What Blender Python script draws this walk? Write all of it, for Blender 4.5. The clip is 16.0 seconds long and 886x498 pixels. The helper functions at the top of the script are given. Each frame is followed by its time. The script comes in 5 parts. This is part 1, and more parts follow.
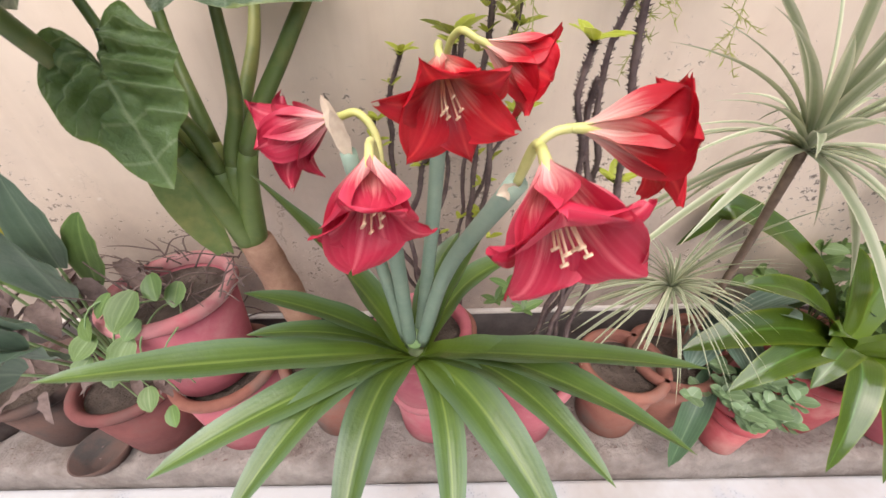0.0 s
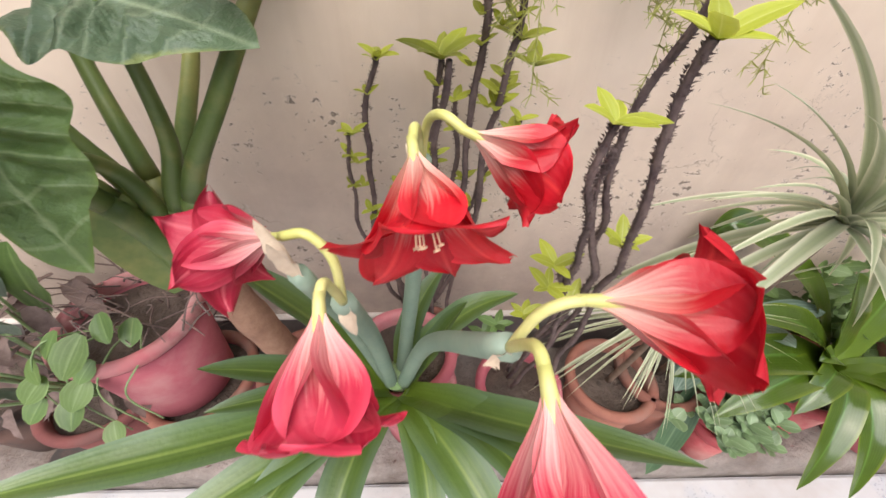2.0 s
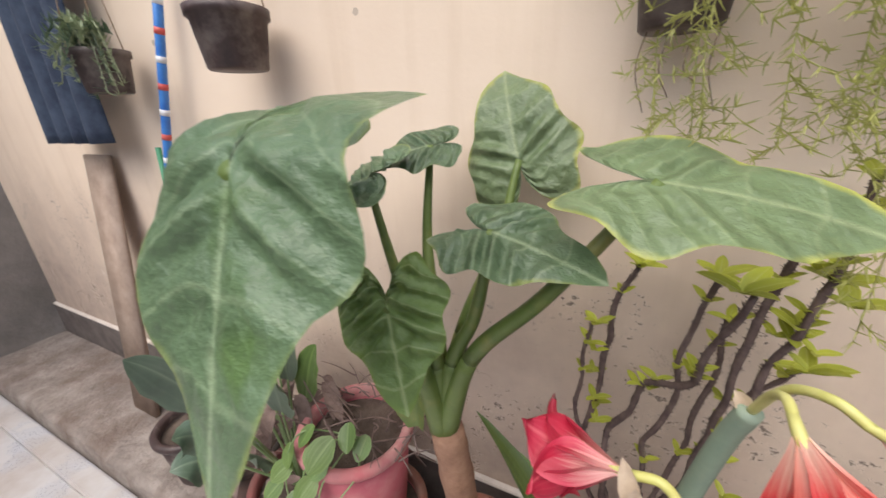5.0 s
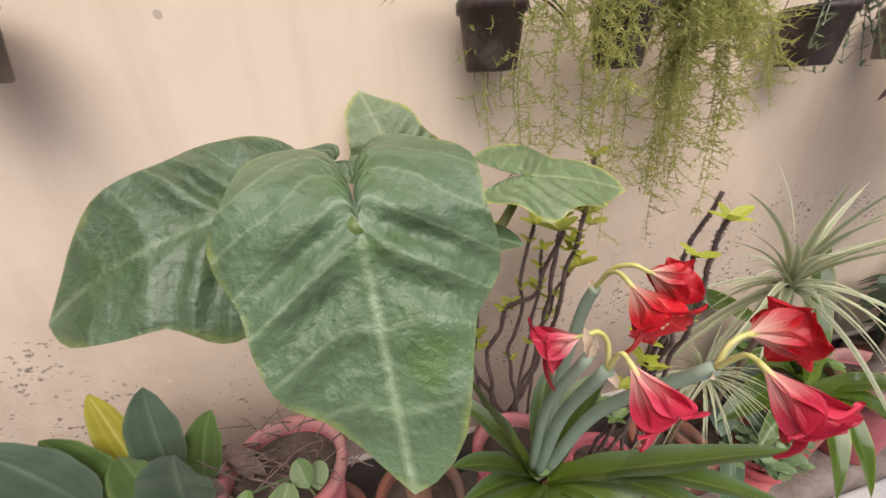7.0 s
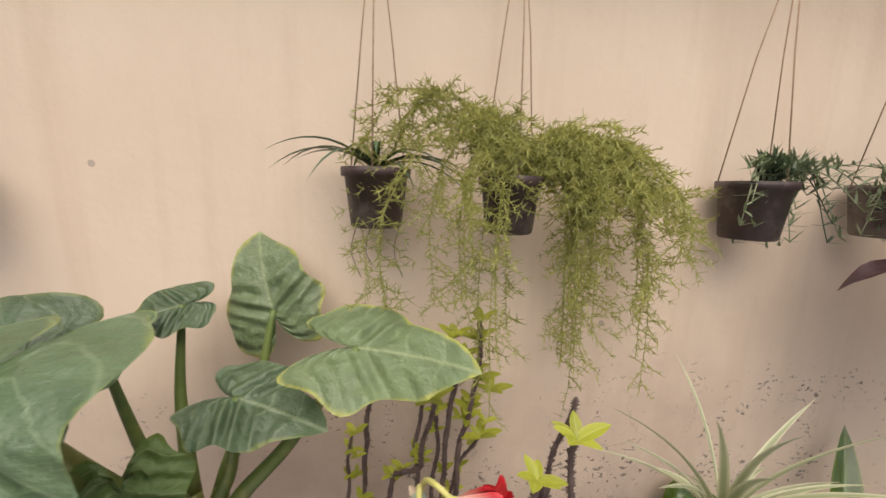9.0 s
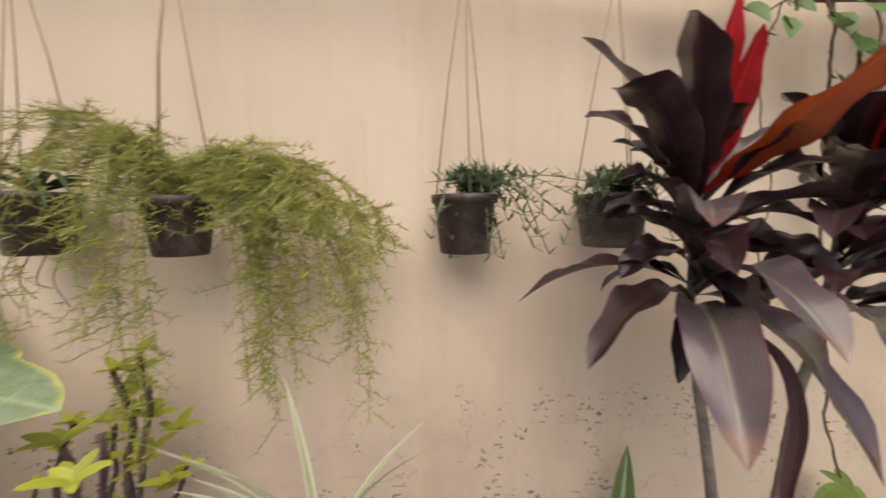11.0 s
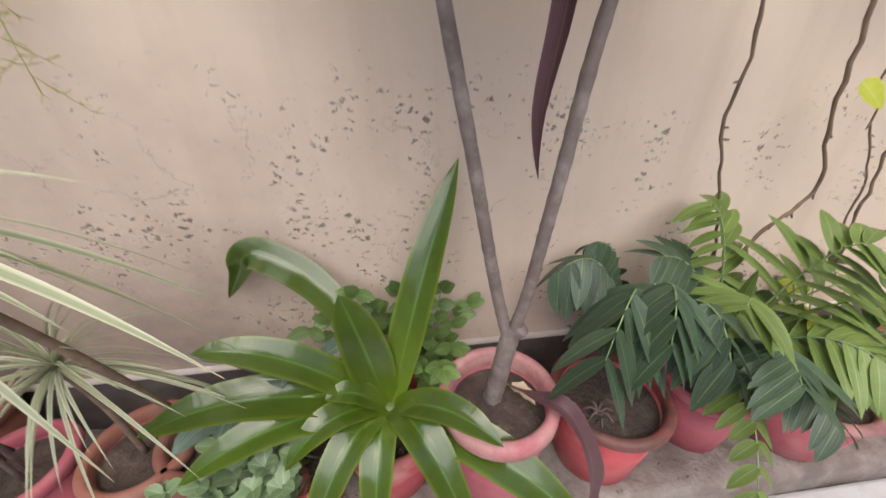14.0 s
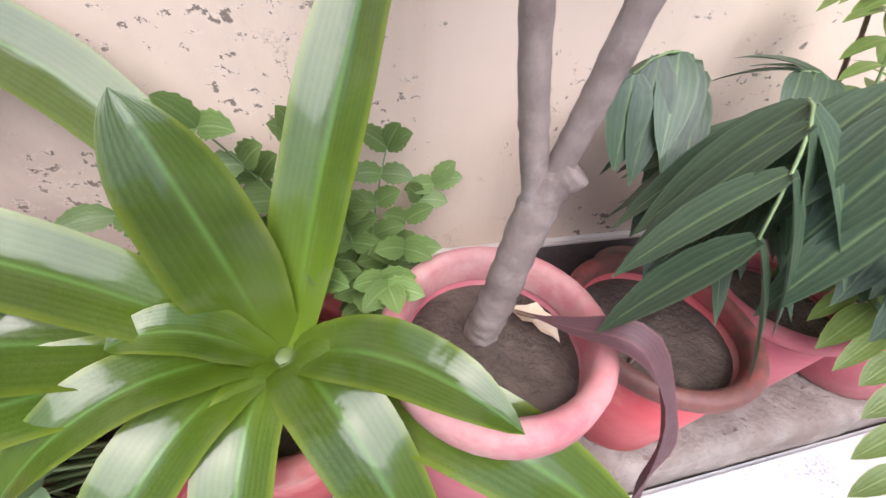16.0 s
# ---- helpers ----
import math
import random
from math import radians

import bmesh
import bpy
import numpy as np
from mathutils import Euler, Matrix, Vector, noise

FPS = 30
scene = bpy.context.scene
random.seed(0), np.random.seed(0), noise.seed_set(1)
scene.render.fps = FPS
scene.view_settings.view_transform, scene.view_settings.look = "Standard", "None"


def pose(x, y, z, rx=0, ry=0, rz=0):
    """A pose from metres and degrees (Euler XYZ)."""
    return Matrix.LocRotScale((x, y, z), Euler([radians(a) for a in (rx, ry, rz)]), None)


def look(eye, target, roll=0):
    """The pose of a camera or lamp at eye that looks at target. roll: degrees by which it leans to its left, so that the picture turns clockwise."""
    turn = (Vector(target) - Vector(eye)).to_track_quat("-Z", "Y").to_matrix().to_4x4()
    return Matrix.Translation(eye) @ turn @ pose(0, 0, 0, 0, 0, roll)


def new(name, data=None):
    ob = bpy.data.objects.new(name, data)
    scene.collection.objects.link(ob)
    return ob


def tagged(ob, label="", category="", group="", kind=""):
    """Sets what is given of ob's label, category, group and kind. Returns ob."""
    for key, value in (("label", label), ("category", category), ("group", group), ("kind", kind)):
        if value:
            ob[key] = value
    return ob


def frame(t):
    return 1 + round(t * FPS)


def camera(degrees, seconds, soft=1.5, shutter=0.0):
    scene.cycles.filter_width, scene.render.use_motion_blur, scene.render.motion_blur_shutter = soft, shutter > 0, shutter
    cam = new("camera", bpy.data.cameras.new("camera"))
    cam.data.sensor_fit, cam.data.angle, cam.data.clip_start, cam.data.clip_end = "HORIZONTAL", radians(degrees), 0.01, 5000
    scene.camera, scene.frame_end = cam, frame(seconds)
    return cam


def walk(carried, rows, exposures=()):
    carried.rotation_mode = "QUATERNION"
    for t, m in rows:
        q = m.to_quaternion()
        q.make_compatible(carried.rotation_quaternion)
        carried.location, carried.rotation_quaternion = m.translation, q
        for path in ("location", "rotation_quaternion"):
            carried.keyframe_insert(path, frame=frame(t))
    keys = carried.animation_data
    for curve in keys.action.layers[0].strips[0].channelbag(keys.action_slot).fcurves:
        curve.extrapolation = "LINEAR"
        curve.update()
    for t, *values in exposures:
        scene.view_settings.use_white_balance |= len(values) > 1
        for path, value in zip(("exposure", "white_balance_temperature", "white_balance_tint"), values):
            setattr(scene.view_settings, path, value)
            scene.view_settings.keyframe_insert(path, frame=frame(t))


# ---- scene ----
cam = camera(102.1, 16.0, 1.5, 0.3)
PATH = [
    (0, (0.194, -0.899, 1.255), (0.166, 0.722, 0.083), -2.1),
    (0.5, (0.197, -0.876, 1.309), (0.229, 0.671, 0.041), -2.7),
    (1, (0.197, -0.875, 1.334), (0.303, 0.625, 0.015), 1.0),
    (1.5, (0.196, -0.812, 1.342), (0.213, 0.658, -0.013), -1.1),
    (2, (0.209, -0.737, 1.338), (0.229, 0.71, -0.042), -0.3),
    (2.5, (0.23, -0.675, 1.349), (0.295, 0.831, 0.034), 0.2),
    (3, (0.234, -0.65, 1.367), (0.245, 0.958, 0.179), -0.4),
    (3.5, (0.221, -0.649, 1.368), (0.133, 1.068, 0.346), -1.4),
    (4, (0.186, -0.669, 1.374), (-0.14, 1.054, 0.413), -3.5),
    (4.5, (0.125, -0.72, 1.407), (-0.497, 0.999, 0.596), -3.0),
    (4.7, (0.092, -0.744, 1.418), (-0.627, 0.961, 0.659), -2.5),
    (5.3, (0.0, -0.80, 1.447), (-0.88, 0.89, 0.73), -2.0),
    (6.8, (-0.204, -0.931, 1.506), (0.126, 0.879, 0.722), -2.5),
    (7, (-0.214, -0.902, 1.504), (0.2, 0.873, 0.679), -2.6),
    (7.5, (-0.183, -0.89, 1.544), (0.342, 0.906, 0.837), -3.1),
    (8, (-0.048, -0.893, 1.624), (0.302, 0.992, 1.053), 0.6),
    (8.2, (-0.008, -0.898, 1.647), (0.282, 1.01, 1.122), 1.9),
    (10.3, (0.586, -0.849, 1.562), (0.67, 1.142, 1.392), -0.4),
    (10.5, (0.656, -0.876, 1.581), (0.808, 1.111, 1.408), 1.3),
    (11, (0.827, -0.925, 1.594), (1.078, 1.053, 1.43), -0.5),
    (11.5, (1.104, -0.913, 1.595), (1.545, 1.036, 1.505), -3.8),
    (12, (1.309, -0.949, 1.628), (1.586, 1.032, 1.603), -2.8),
    (12.5, (1.448, -0.921, 1.559), (1.554, 1.066, 1.354), -4.6),
    (13, (1.447, -0.925, 1.463), (1.525, 1.027, 1.034), -3.9),
    (13.5, (1.351, -0.888, 1.315), (1.523, 0.953, 0.552), -2.5),
    (14, (1.336, -0.81, 1.212), (1.518, 0.869, 0.141), -1.3),
    (14.5, (1.314, -0.692, 1.07), (1.604, 0.835, -0.189), 4.3),
    (15, (1.291, -0.576, 0.905), (1.517, 0.864, -0.464), 3.8),
    (15.5, (1.334, -0.542, 0.837), (1.669, 0.931, -0.473), 4.1),
    (16, (1.365, -0.552, 0.832), (1.792, 0.908, -0.466), 5.2),
]
walk(cam, [(t, look(e, g, r)) for t, e, g, r in PATH],
     [(0, 0.58, 6400, 12), (3, 0.56, 6400, 10), (4.5, 0.34, 6450, 10), (7, 0.20, 6750, 12), (8, 0.12, 6850, 12), (10.5, -0.06, 7400, 10), (11.2, 0.02, 7000, 10), (12.5, 0.25, 6200, 10), (13.5, 0.12, 6450, 11), (14.5, 0.48, 6250, 12), (15, 0.72, 6200, 15), (16, 1.02, 6000, 16)])

# ---- world and light ----
world = bpy.data.worlds.new("World")
scene.world = world
world.use_nodes = True
wn = world.node_tree
sky = wn.nodes.new("ShaderNodeTexSky")
sky.sky_type, sky.sun_disc = "NISHITA", False
sky.sun_elevation, sky.sun_rotation = radians(60), radians(187)
sky.dust_density, sky.air_density = 3.0, 1.0
wn.nodes["Background"].inputs["Strength"].default_value = 0.15
wn.links.new(sky.outputs["Color"], wn.nodes["Background"].inputs["Color"])
sun = new("sun", bpy.data.lights.new("sun", "SUN"))
sun.data.energy, sun.data.angle, sun.data.color = 2.8, radians(70), (1.0, 0.96, 0.90)
sun.matrix_world = look((0.8, -3.1, 6.0), (0.9, 0, 0.6))

# ---- materials ----
def mat(name):
    m = bpy.data.materials.new(name)
    m.use_nodes = True
    nt = m.node_tree
    return m, nt, nt.nodes["Principled BSDF"]

def nd(nt, kind, **inputs):
    n = nt.nodes.new("ShaderNode" + kind)
    for k, v in inputs.items():
        n.inputs[k.replace("_", " ")].default_value = v
    return n

def noise_tex(nt, scale, detail=4.0, rough=0.55, vec=None):
    n = nd(nt, "TexNoise", Scale=scale, Detail=detail, Roughness=rough)
    if vec is not None:
        nt.links.new(vec, n.inputs["Vector"])
    return n

def ramp(nt, src, stops):
    r = nt.nodes.new("ShaderNodeValToRGB")
    e = r.color_ramp.elements
    while len(e) < len(stops):
        e.new(0.5)
    for el, (p, c) in zip(e, stops):
        el.position, el.color = p, (*c, 1) if len(c) == 3 else c
    nt.links.new(src, r.inputs["Fac"])
    return r

def mixc(nt, fac, a, b):
    n = nt.nodes.new("ShaderNodeMix")
    n.data_type = "RGBA"
    for key, v in ((0, fac), (6, a), (7, b)):
        if hasattr(v, "is_linked"):
            nt.links.new(v, n.inputs[key])
        else:
            n.inputs[key].default_value = v if key == 0 else (*v, 1)
    return n.outputs[2]

def math_(nt, op, a, b=0.0, c=None):
    n = nt.nodes.new("ShaderNodeMath")
    n.operation = op
    for i, v in enumerate((a, b, c)):
        if v is None:
            continue
        if hasattr(v, "is_linked"):
            nt.links.new(v, n.inputs[i])
        else:
            n.inputs[i].default_value = v
    return n.outputs[0]

def bump(nt, bsdf, height, strength=0.3, dist=0.01):
    b = nd(nt, "Bump", Strength=strength, Distance=dist)
    nt.links.new(height, b.inputs["Height"])
    nt.links.new(b.outputs["Normal"], bsdf.inputs["Normal"])

def rough_mat(name, c1, c2, scale=6.0, rough=0.85, bstr=0.35, bscale=60.0, bdist=0.006, c3=None, s3=2.0, vary=0.0):
    """Matte surface: two colours mottled, a third in larger stains, fine relief."""
    m, nt, b = mat(name)
    pos = nd(nt, "NewGeometry").outputs["Position"]
    n1 = noise_tex(nt, scale, 6, 0.65, pos)
    col = ramp(nt, n1.outputs["Fac"], [(0.32, c1), (0.68, c2)]).outputs["Color"]
    if c3:
        n2 = noise_tex(nt, s3, 5, 0.6, pos)
        f = ramp(nt, n2.outputs["Fac"], [(0.5, (0, 0, 0)), (0.66, (1, 1, 1))]).outputs["Color"]
        col = mixc(nt, f, col, c3)
    if vary:
        oi = nd(nt, "ObjectInfo").outputs["Random"]
        hv = nd(nt, "HueSaturation")
        nt.links.new(math_(nt, "MULTIPLY_ADD", oi, vary, 1 - vary / 2), hv.inputs["Value"])
        nt.links.new(col, hv.inputs["Color"])
        col = hv.outputs["Color"]
    nt.links.new(col, b.inputs["Base Color"])
    b.inputs["Roughness"].default_value = rough
    n3 = noise_tex(nt, bscale, 5, 0.6, pos)
    bump(nt, b, n3.outputs["Fac"], bstr, bdist)
    return m

def leaf_mat(name, mid, edge, base=None, rough=0.35, ribs=24.0, rib_amt=0.25, midrib=None, variance=0.25, coat=0.0, trans=0.18, radial=0.0, edge_w=0.16, tipcol=None, tip_at=0.9, blotch=None, streak=0.0):
    """Leaf: u runs across, v along; lengthwise ribs or radial veins, margin colour, base and tip colours, mottling."""
    m, nt, b = mat(name)
    uv = nd(nt, "TexCoord").outputs["UV"]
    sep = nd(nt, "SeparateXYZ")
    nt.links.new(uv, sep.inputs[0])
    u, v = sep.outputs["X"], sep.outputs["Y"]
    au = math_(nt, "ABSOLUTE", math_(nt, "MULTIPLY_ADD", u, 2.0, -1.0))
    pos = nd(nt, "NewGeometry").outputs["Position"]
    n1 = noise_tex(nt, 14.0, 5, 0.6, pos)
    n2 = noise_tex(nt, 90.0, 3, 0.6, pos)
    col = mixc(nt, ramp(nt, n1.outputs["Fac"], [(0.35, (0, 0, 0)), (0.7, (1, 1, 1))]).outputs["Color"], mid, tuple(c * (1 - variance) for c in mid))
    if radial:
        du = math_(nt, "MULTIPLY_ADD", u, 2.0, -1.0)
        dv = math_(nt, "MULTIPLY_ADD", v, 2.0, -1.0)
        rad = math_(nt, "SQRT", math_(nt, "ADD", math_(nt, "MULTIPLY", du, du), math_(nt, "MULTIPLY", dv, dv)))
        ef = ramp(nt, math_(nt, "ADD", rad, math_(nt, "MULTIPLY_ADD", n1.outputs["Fac"], 0.3, -0.17)), [(1 - edge_w, (0, 0, 0)), (1.0, (1, 1, 1))]).outputs["Color"]
        wav = math_(nt, "SINE", math_(nt, "MULTIPLY", math_(nt, "SUBTRACT", dv, math_(nt, "MULTIPLY", au, 0.6)), radial))
        rib = ramp(nt, wav, [(0.93, (0, 0, 0)), (0.995, (1, 1, 1))]).outputs["Color"]
        mr = ramp(nt, au, [(0.0, (1, 1, 1)), (0.03, (0, 0, 0))]).outputs["Color"]
        n5 = noise_tex(nt, 42.0, 4, 0.55, pos)
        height = math_(nt, "ADD", math_(nt, "MULTIPLY", wav, 0.5), math_(nt, "MULTIPLY", n5.outputs["Fac"], 2.2))
        col = mixc(nt, math_(nt, "MULTIPLY", ramp(nt, n5.outputs["Fac"], [(0.5, (0, 0, 0)), (0.68, (1, 1, 1))]).outputs["Color"], 0.3), col, tuple(c * 0.55 for c in mid))
    else:
        ef = ramp(nt, math_(nt, "ADD", au, math_(nt, "MULTIPLY_ADD", n1.outputs["Fac"], 0.25, -0.12)), [(1 - edge_w, (0, 0, 0)), (1.0, (1, 1, 1))]).outputs["Color"]
        wav = math_(nt, "SINE", math_(nt, "MULTIPLY", u, ribs * 6.28))
        rib = ramp(nt, wav, [(0.2, (0, 0, 0)), (1.0, (1, 1, 1))]).outputs["Color"]
        mr = ramp(nt, au, [(0.0, (1, 1, 1)), (0.10, (0, 0, 0))]).outputs["Color"]
        height = math_(nt, "ADD", math_(nt, "MULTIPLY", wav, 0.07), n2.outputs["Fac"])
    col = mixc(nt, ef, col, edge)
    ribc = midrib or tuple(min(1, c * 1.7) for c in mid)
    col = mixc(nt, math_(nt, "MULTIPLY", rib, rib_amt), col, ribc)
    if midrib:
        col = mixc(nt, math_(nt, "MULTIPLY", mr, 0.8), col, midrib)
    if base:
        vb, reach = v, 0.40
        if streak:
            sm = nd(nt, "Mapping", Scale=(26.0, 1.6, 1.0))
            nt.links.new(uv, sm.inputs["Vector"])
            sn = noise_tex(nt, 1.0, 3, 0.6, sm.outputs[0])
            vb = math_(nt, "ADD", math_(nt, "ADD", v, math_(nt, "MULTIPLY_ADD", sn.outputs["Fac"], 2 * streak, -streak)), math_(nt, "MULTIPLY", au, 0.22))
            reach = 0.66
        col = mixc(nt, ramp(nt, vb, [(0.12 if streak else 0.06, (1, 1, 1)), (reach, (0, 0, 0))]).outputs["Color"], col, base)
    if tipcol:
        col = mixc(nt, ramp(nt, math_(nt, "ADD", v, math_(nt, "MULTIPLY_ADD", n1.outputs["Fac"], 0.2, -0.1)), [(tip_at, (0, 0, 0)), (min(1, tip_at + 0.07), (1, 1, 1))]).outputs["Color"], col, tipcol)
    if blotch:
        n4 = noise_tex(nt, 7.0, 4, 0.6, pos)
        col = mixc(nt, ramp(nt, n4.outputs["Fac"], [(0.56, (0, 0, 0)), (0.68, (1, 1, 1))]).outputs["Color"], col, blotch)
    oi = nd(nt, "ObjectInfo").outputs["Random"]
    hv = nd(nt, "HueSaturation")
    nt.links.new(math_(nt, "MULTIPLY_ADD", oi, 0.4, 0.8), hv.inputs["Value"])
    nt.links.new(col, hv.inputs["Color"])
    col = hv.outputs["Color"]
    nt.links.new(col, b.inputs["Base Color"])
    rr = math_(nt, "MULTIPLY_ADD", n1.outputs["Fac"], 0.25, rough - 0.12)
    nt.links.new(rr, b.inputs["Roughness"])
    b.inputs["Coat Weight"].default_value = coat
    b.inputs["Coat Roughness"].default_value = 0.11
    b.inputs["Specular IOR Level"].default_value = 0.3 if coat > 0.5 else 0.5
    bump(nt, b, height, 0.8 if radial else 0.25, 0.005 if radial else 0.004)
    if trans:
        tr = nd(nt, "BsdfTranslucent")
        nt.links.new(col, tr.inputs["Color"])
        mx = nd(nt, "MixShader", Fac=trans)
        nt.links.new(b.outputs[0], mx.inputs[1])
        nt.links.new(tr.outputs[0], mx.inputs[2])
        nt.links.new(mx.outputs[0], nt.nodes["Material Output"].inputs["Surface"])
    return m

def wall_paint():
    """Cream distemper: damp stains and painted dimness low down, flaked spots, a few white plaster patches, hair
    cracks.
    """
    m, nt, b = mat("wall_paint")
    pos = nd(nt, "NewGeometry").outputs["Position"]
    sep = nd(nt, "SeparateXYZ")
    nt.links.new(pos, sep.inputs[0])
    z = sep.outputs["Z"]
    big = noise_tex(nt, 1.6, 5, 0.6, pos)
    fine = noise_tex(nt, 9.0, 6, 0.65, pos)
    col = ramp(nt, big.outputs["Fac"], [(0.3, (0.70, 0.56, 0.435)), (0.7, (0.77, 0.635, 0.505))]).outputs["Color"]
    streak_map = nd(nt, "Mapping", Scale=(7.0, 7.0, 0.6))
    nt.links.new(pos, streak_map.inputs["Vector"])
    streak = noise_tex(nt, 1.3, 5, 0.6, streak_map.outputs[0])
    col = mixc(nt, math_(nt, "MULTIPLY", ramp(nt, streak.outputs["Fac"], [(0.5, (0, 0, 0)), (0.72, (1, 1, 1))]).outputs["Color"], 0.3), col, (0.54, 0.40, 0.28))
    # damp grime thinning unevenly at chest height, deepened for weaker light low down
    lowz = math_(nt, "ADD", z, math_(nt, "MULTIPLY_ADD", big.outputs["Fac"], 1.1, -0.55))
    lowf = ramp(nt, math_(nt, "DIVIDE", lowz, 2.4), [(0.20, (1, 1, 1)), (0.52, (0, 0, 0))]).outputs["Color"]
    xe = math_(nt, "ADD", sep.outputs["X"], math_(nt, "MULTIPLY_ADD", big.outputs["Fac"], 0.8, -0.4))
    lowf = math_(nt, "MULTIPLY", lowf, ramp(nt, math_(nt, "DIVIDE", xe, 3.0), [(0.26, (1, 1, 1)), (0.42, (0.13, 0.13, 0.13))]).outputs["Color"])
    col = mixc(nt, math_(nt, "MULTIPLY", lowf, math_(nt, "MULTIPLY_ADD", fine.outputs["Fac"], 1.0, 0.25)), col, (0.35, 0.275, 0.235))
    # flaked chips; their edge shadow and highlight are painted into the colour
    chip_map = nd(nt, "Mapping", Scale=(0.8, 0.8, 1.6))
    chip_map.inputs["Rotation"].default_value = (0, 0.5, 0)
    nt.links.new(pos, chip_map.inputs["Vector"])
    warp = noise_tex(nt, 55.0, 6, 0.75, pos)
    add = nt.nodes.new("ShaderNodeVectorMath")
    add.operation = "MULTIPLY_ADD"
    nt.links.new(warp.outputs["Color"], add.inputs[0])
    add.inputs[1].default_value = (0.075, 0.075, 0.075)
    nt.links.new(chip_map.outputs[0], add.inputs[2])
    vor = nd(nt, "TexVoronoi", Scale=38.0, Randomness=1.0)
    nt.links.new(add.outputs[0], vor.inputs["Vector"])
    zone = noise_tex(nt, 3.4, 4, 0.6, pos)
    zn = math_(nt, "MULTIPLY", ramp(nt, zone.outputs["Fac"], [(0.42, (0, 0, 0)), (0.64, (1, 1, 1))]).outputs["Color"], ramp(nt, math_(nt, "DIVIDE", lowz, 2.4), [(0.41, (1, 1, 1)), (0.52, (0, 0, 0))]).outputs["Color"])
    size = math_(nt, "MULTIPLY", zn, 0.34)
    chip = math_(nt, "LESS_THAN", vor.outputs["Distance"], size)
    rim = math_(nt, "LESS_THAN", vor.outputs["Distance"], math_(nt, "MULTIPLY", size, 1.45))
    col = mixc(nt, math_(nt, "MULTIPLY", rim, 0.35), col, (0.80, 0.68, 0.56))
    col = mixc(nt, math_(nt, "MULTIPLY", chip, 0.85), col, (0.13, 0.095, 0.075))
    # hair cracks
    crk = nd(nt, "TexVoronoi", Scale=4.2)
    crk.feature = "DISTANCE_TO_EDGE"
    cw = nt.nodes.new("ShaderNodeVectorMath")
    cw.operation = "MULTIPLY_ADD"
    nt.links.new(noise_tex(nt, 7.0, 6, 0.7, pos).outputs["Color"], cw.inputs[0])
    cw.inputs[1].default_value = (0.22, 0.22, 0.22)
    nt.links.new(pos, cw.inputs[2])
    nt.links.new(cw.outputs[0], crk.inputs["Vector"])
    cmask = ramp(nt, noise_tex(nt, 2.7, 3, 0.5, pos).outputs["Fac"], [(0.55, (0, 0, 0)), (0.62, (1, 1, 1))]).outputs["Color"]
    cz = ramp(nt, math_(nt, "DIVIDE", lowz, 2.4), [(0.30, (1, 1, 1)), (0.42, (0, 0, 0))]).outputs["Color"]
    cf = math_(nt, "MULTIPLY", math_(nt, "LESS_THAN", crk.outputs["Distance"], 0.006), math_(nt, "MULTIPLY", cmask, cz))
    col = mixc(nt, math_(nt, "MULTIPLY", cf, 0.75), col, (0.16, 0.115, 0.09))
    # bare white plaster
    pl = noise_tex(nt, 5.3, 5, 0.7, pos)
    pf = math_(nt, "MULTIPLY", ramp(nt, pl.outputs["Fac"], [(0.66, (0, 0, 0)), (0.70, (1, 1, 1))]).outputs["Color"], lowf)
    col = mixc(nt, math_(nt, "MULTIPLY", pf, 0.7), col, (0.78, 0.73, 0.68))
    # dark nail holes and mould spots
    vs = nd(nt, "TexVoronoi", Scale=3.1)
    nt.links.new(pos, vs.inputs["Vector"])
    col = mixc(nt, math_(nt, "MULTIPLY", math_(nt, "LESS_THAN", vs.outputs["Distance"], 0.035), 0.6), col, (0.3, 0.24, 0.19))
    nt.links.new(col, b.inputs["Base Color"])
    b.inputs["Roughness"].default_value = 0.82
    h = math_(nt, "ADD", math_(nt, "MULTIPLY", chip, -0.8), math_(nt, "MULTIPLY", fine.outputs["Fac"], 0.8))
    bump(nt, b, h, 0.5, 0.006)
    return m

def terrazzo():
    m, nt, b = mat("white_terrazzo")
    pos = nd(nt, "NewGeometry").outputs["Position"]
    vor = nd(nt, "TexVoronoi", Scale=120.0)
    nt.links.new(pos, vor.inputs["Vector"])
    ch = ramp(nt, vor.outputs["Distance"], [(0.2, (0.24, 0.25, 0.29)), (0.34, (0.45, 0.45, 0.475))]).outputs["Color"]
    zone = noise_tex(nt, 5.0, 4, 0.6, pos)
    col = mixc(nt, ramp(nt, zone.outputs["Fac"], [(0.54, (0, 0, 0)), (0.62, (1, 1, 1))]).outputs["Color"], (0.50, 0.485, 0.485), ch)
    dirt = noise_tex(nt, 2.2, 5, 0.65, pos)
    col = mixc(nt, math_(nt, "MULTIPLY", ramp(nt, dirt.outputs["Fac"], [(0.48, (0, 0, 0)), (0.68, (1, 1, 1))]).outputs["Color"], 0.7), col, (0.36, 0.30, 0.26))
    nt.links.new(col, b.inputs["Base Color"])
    b.inputs["Roughness"].default_value = 0.4
    bump(nt, b, dirt.outputs["Fac"], 0.1, 0.004)
    return m

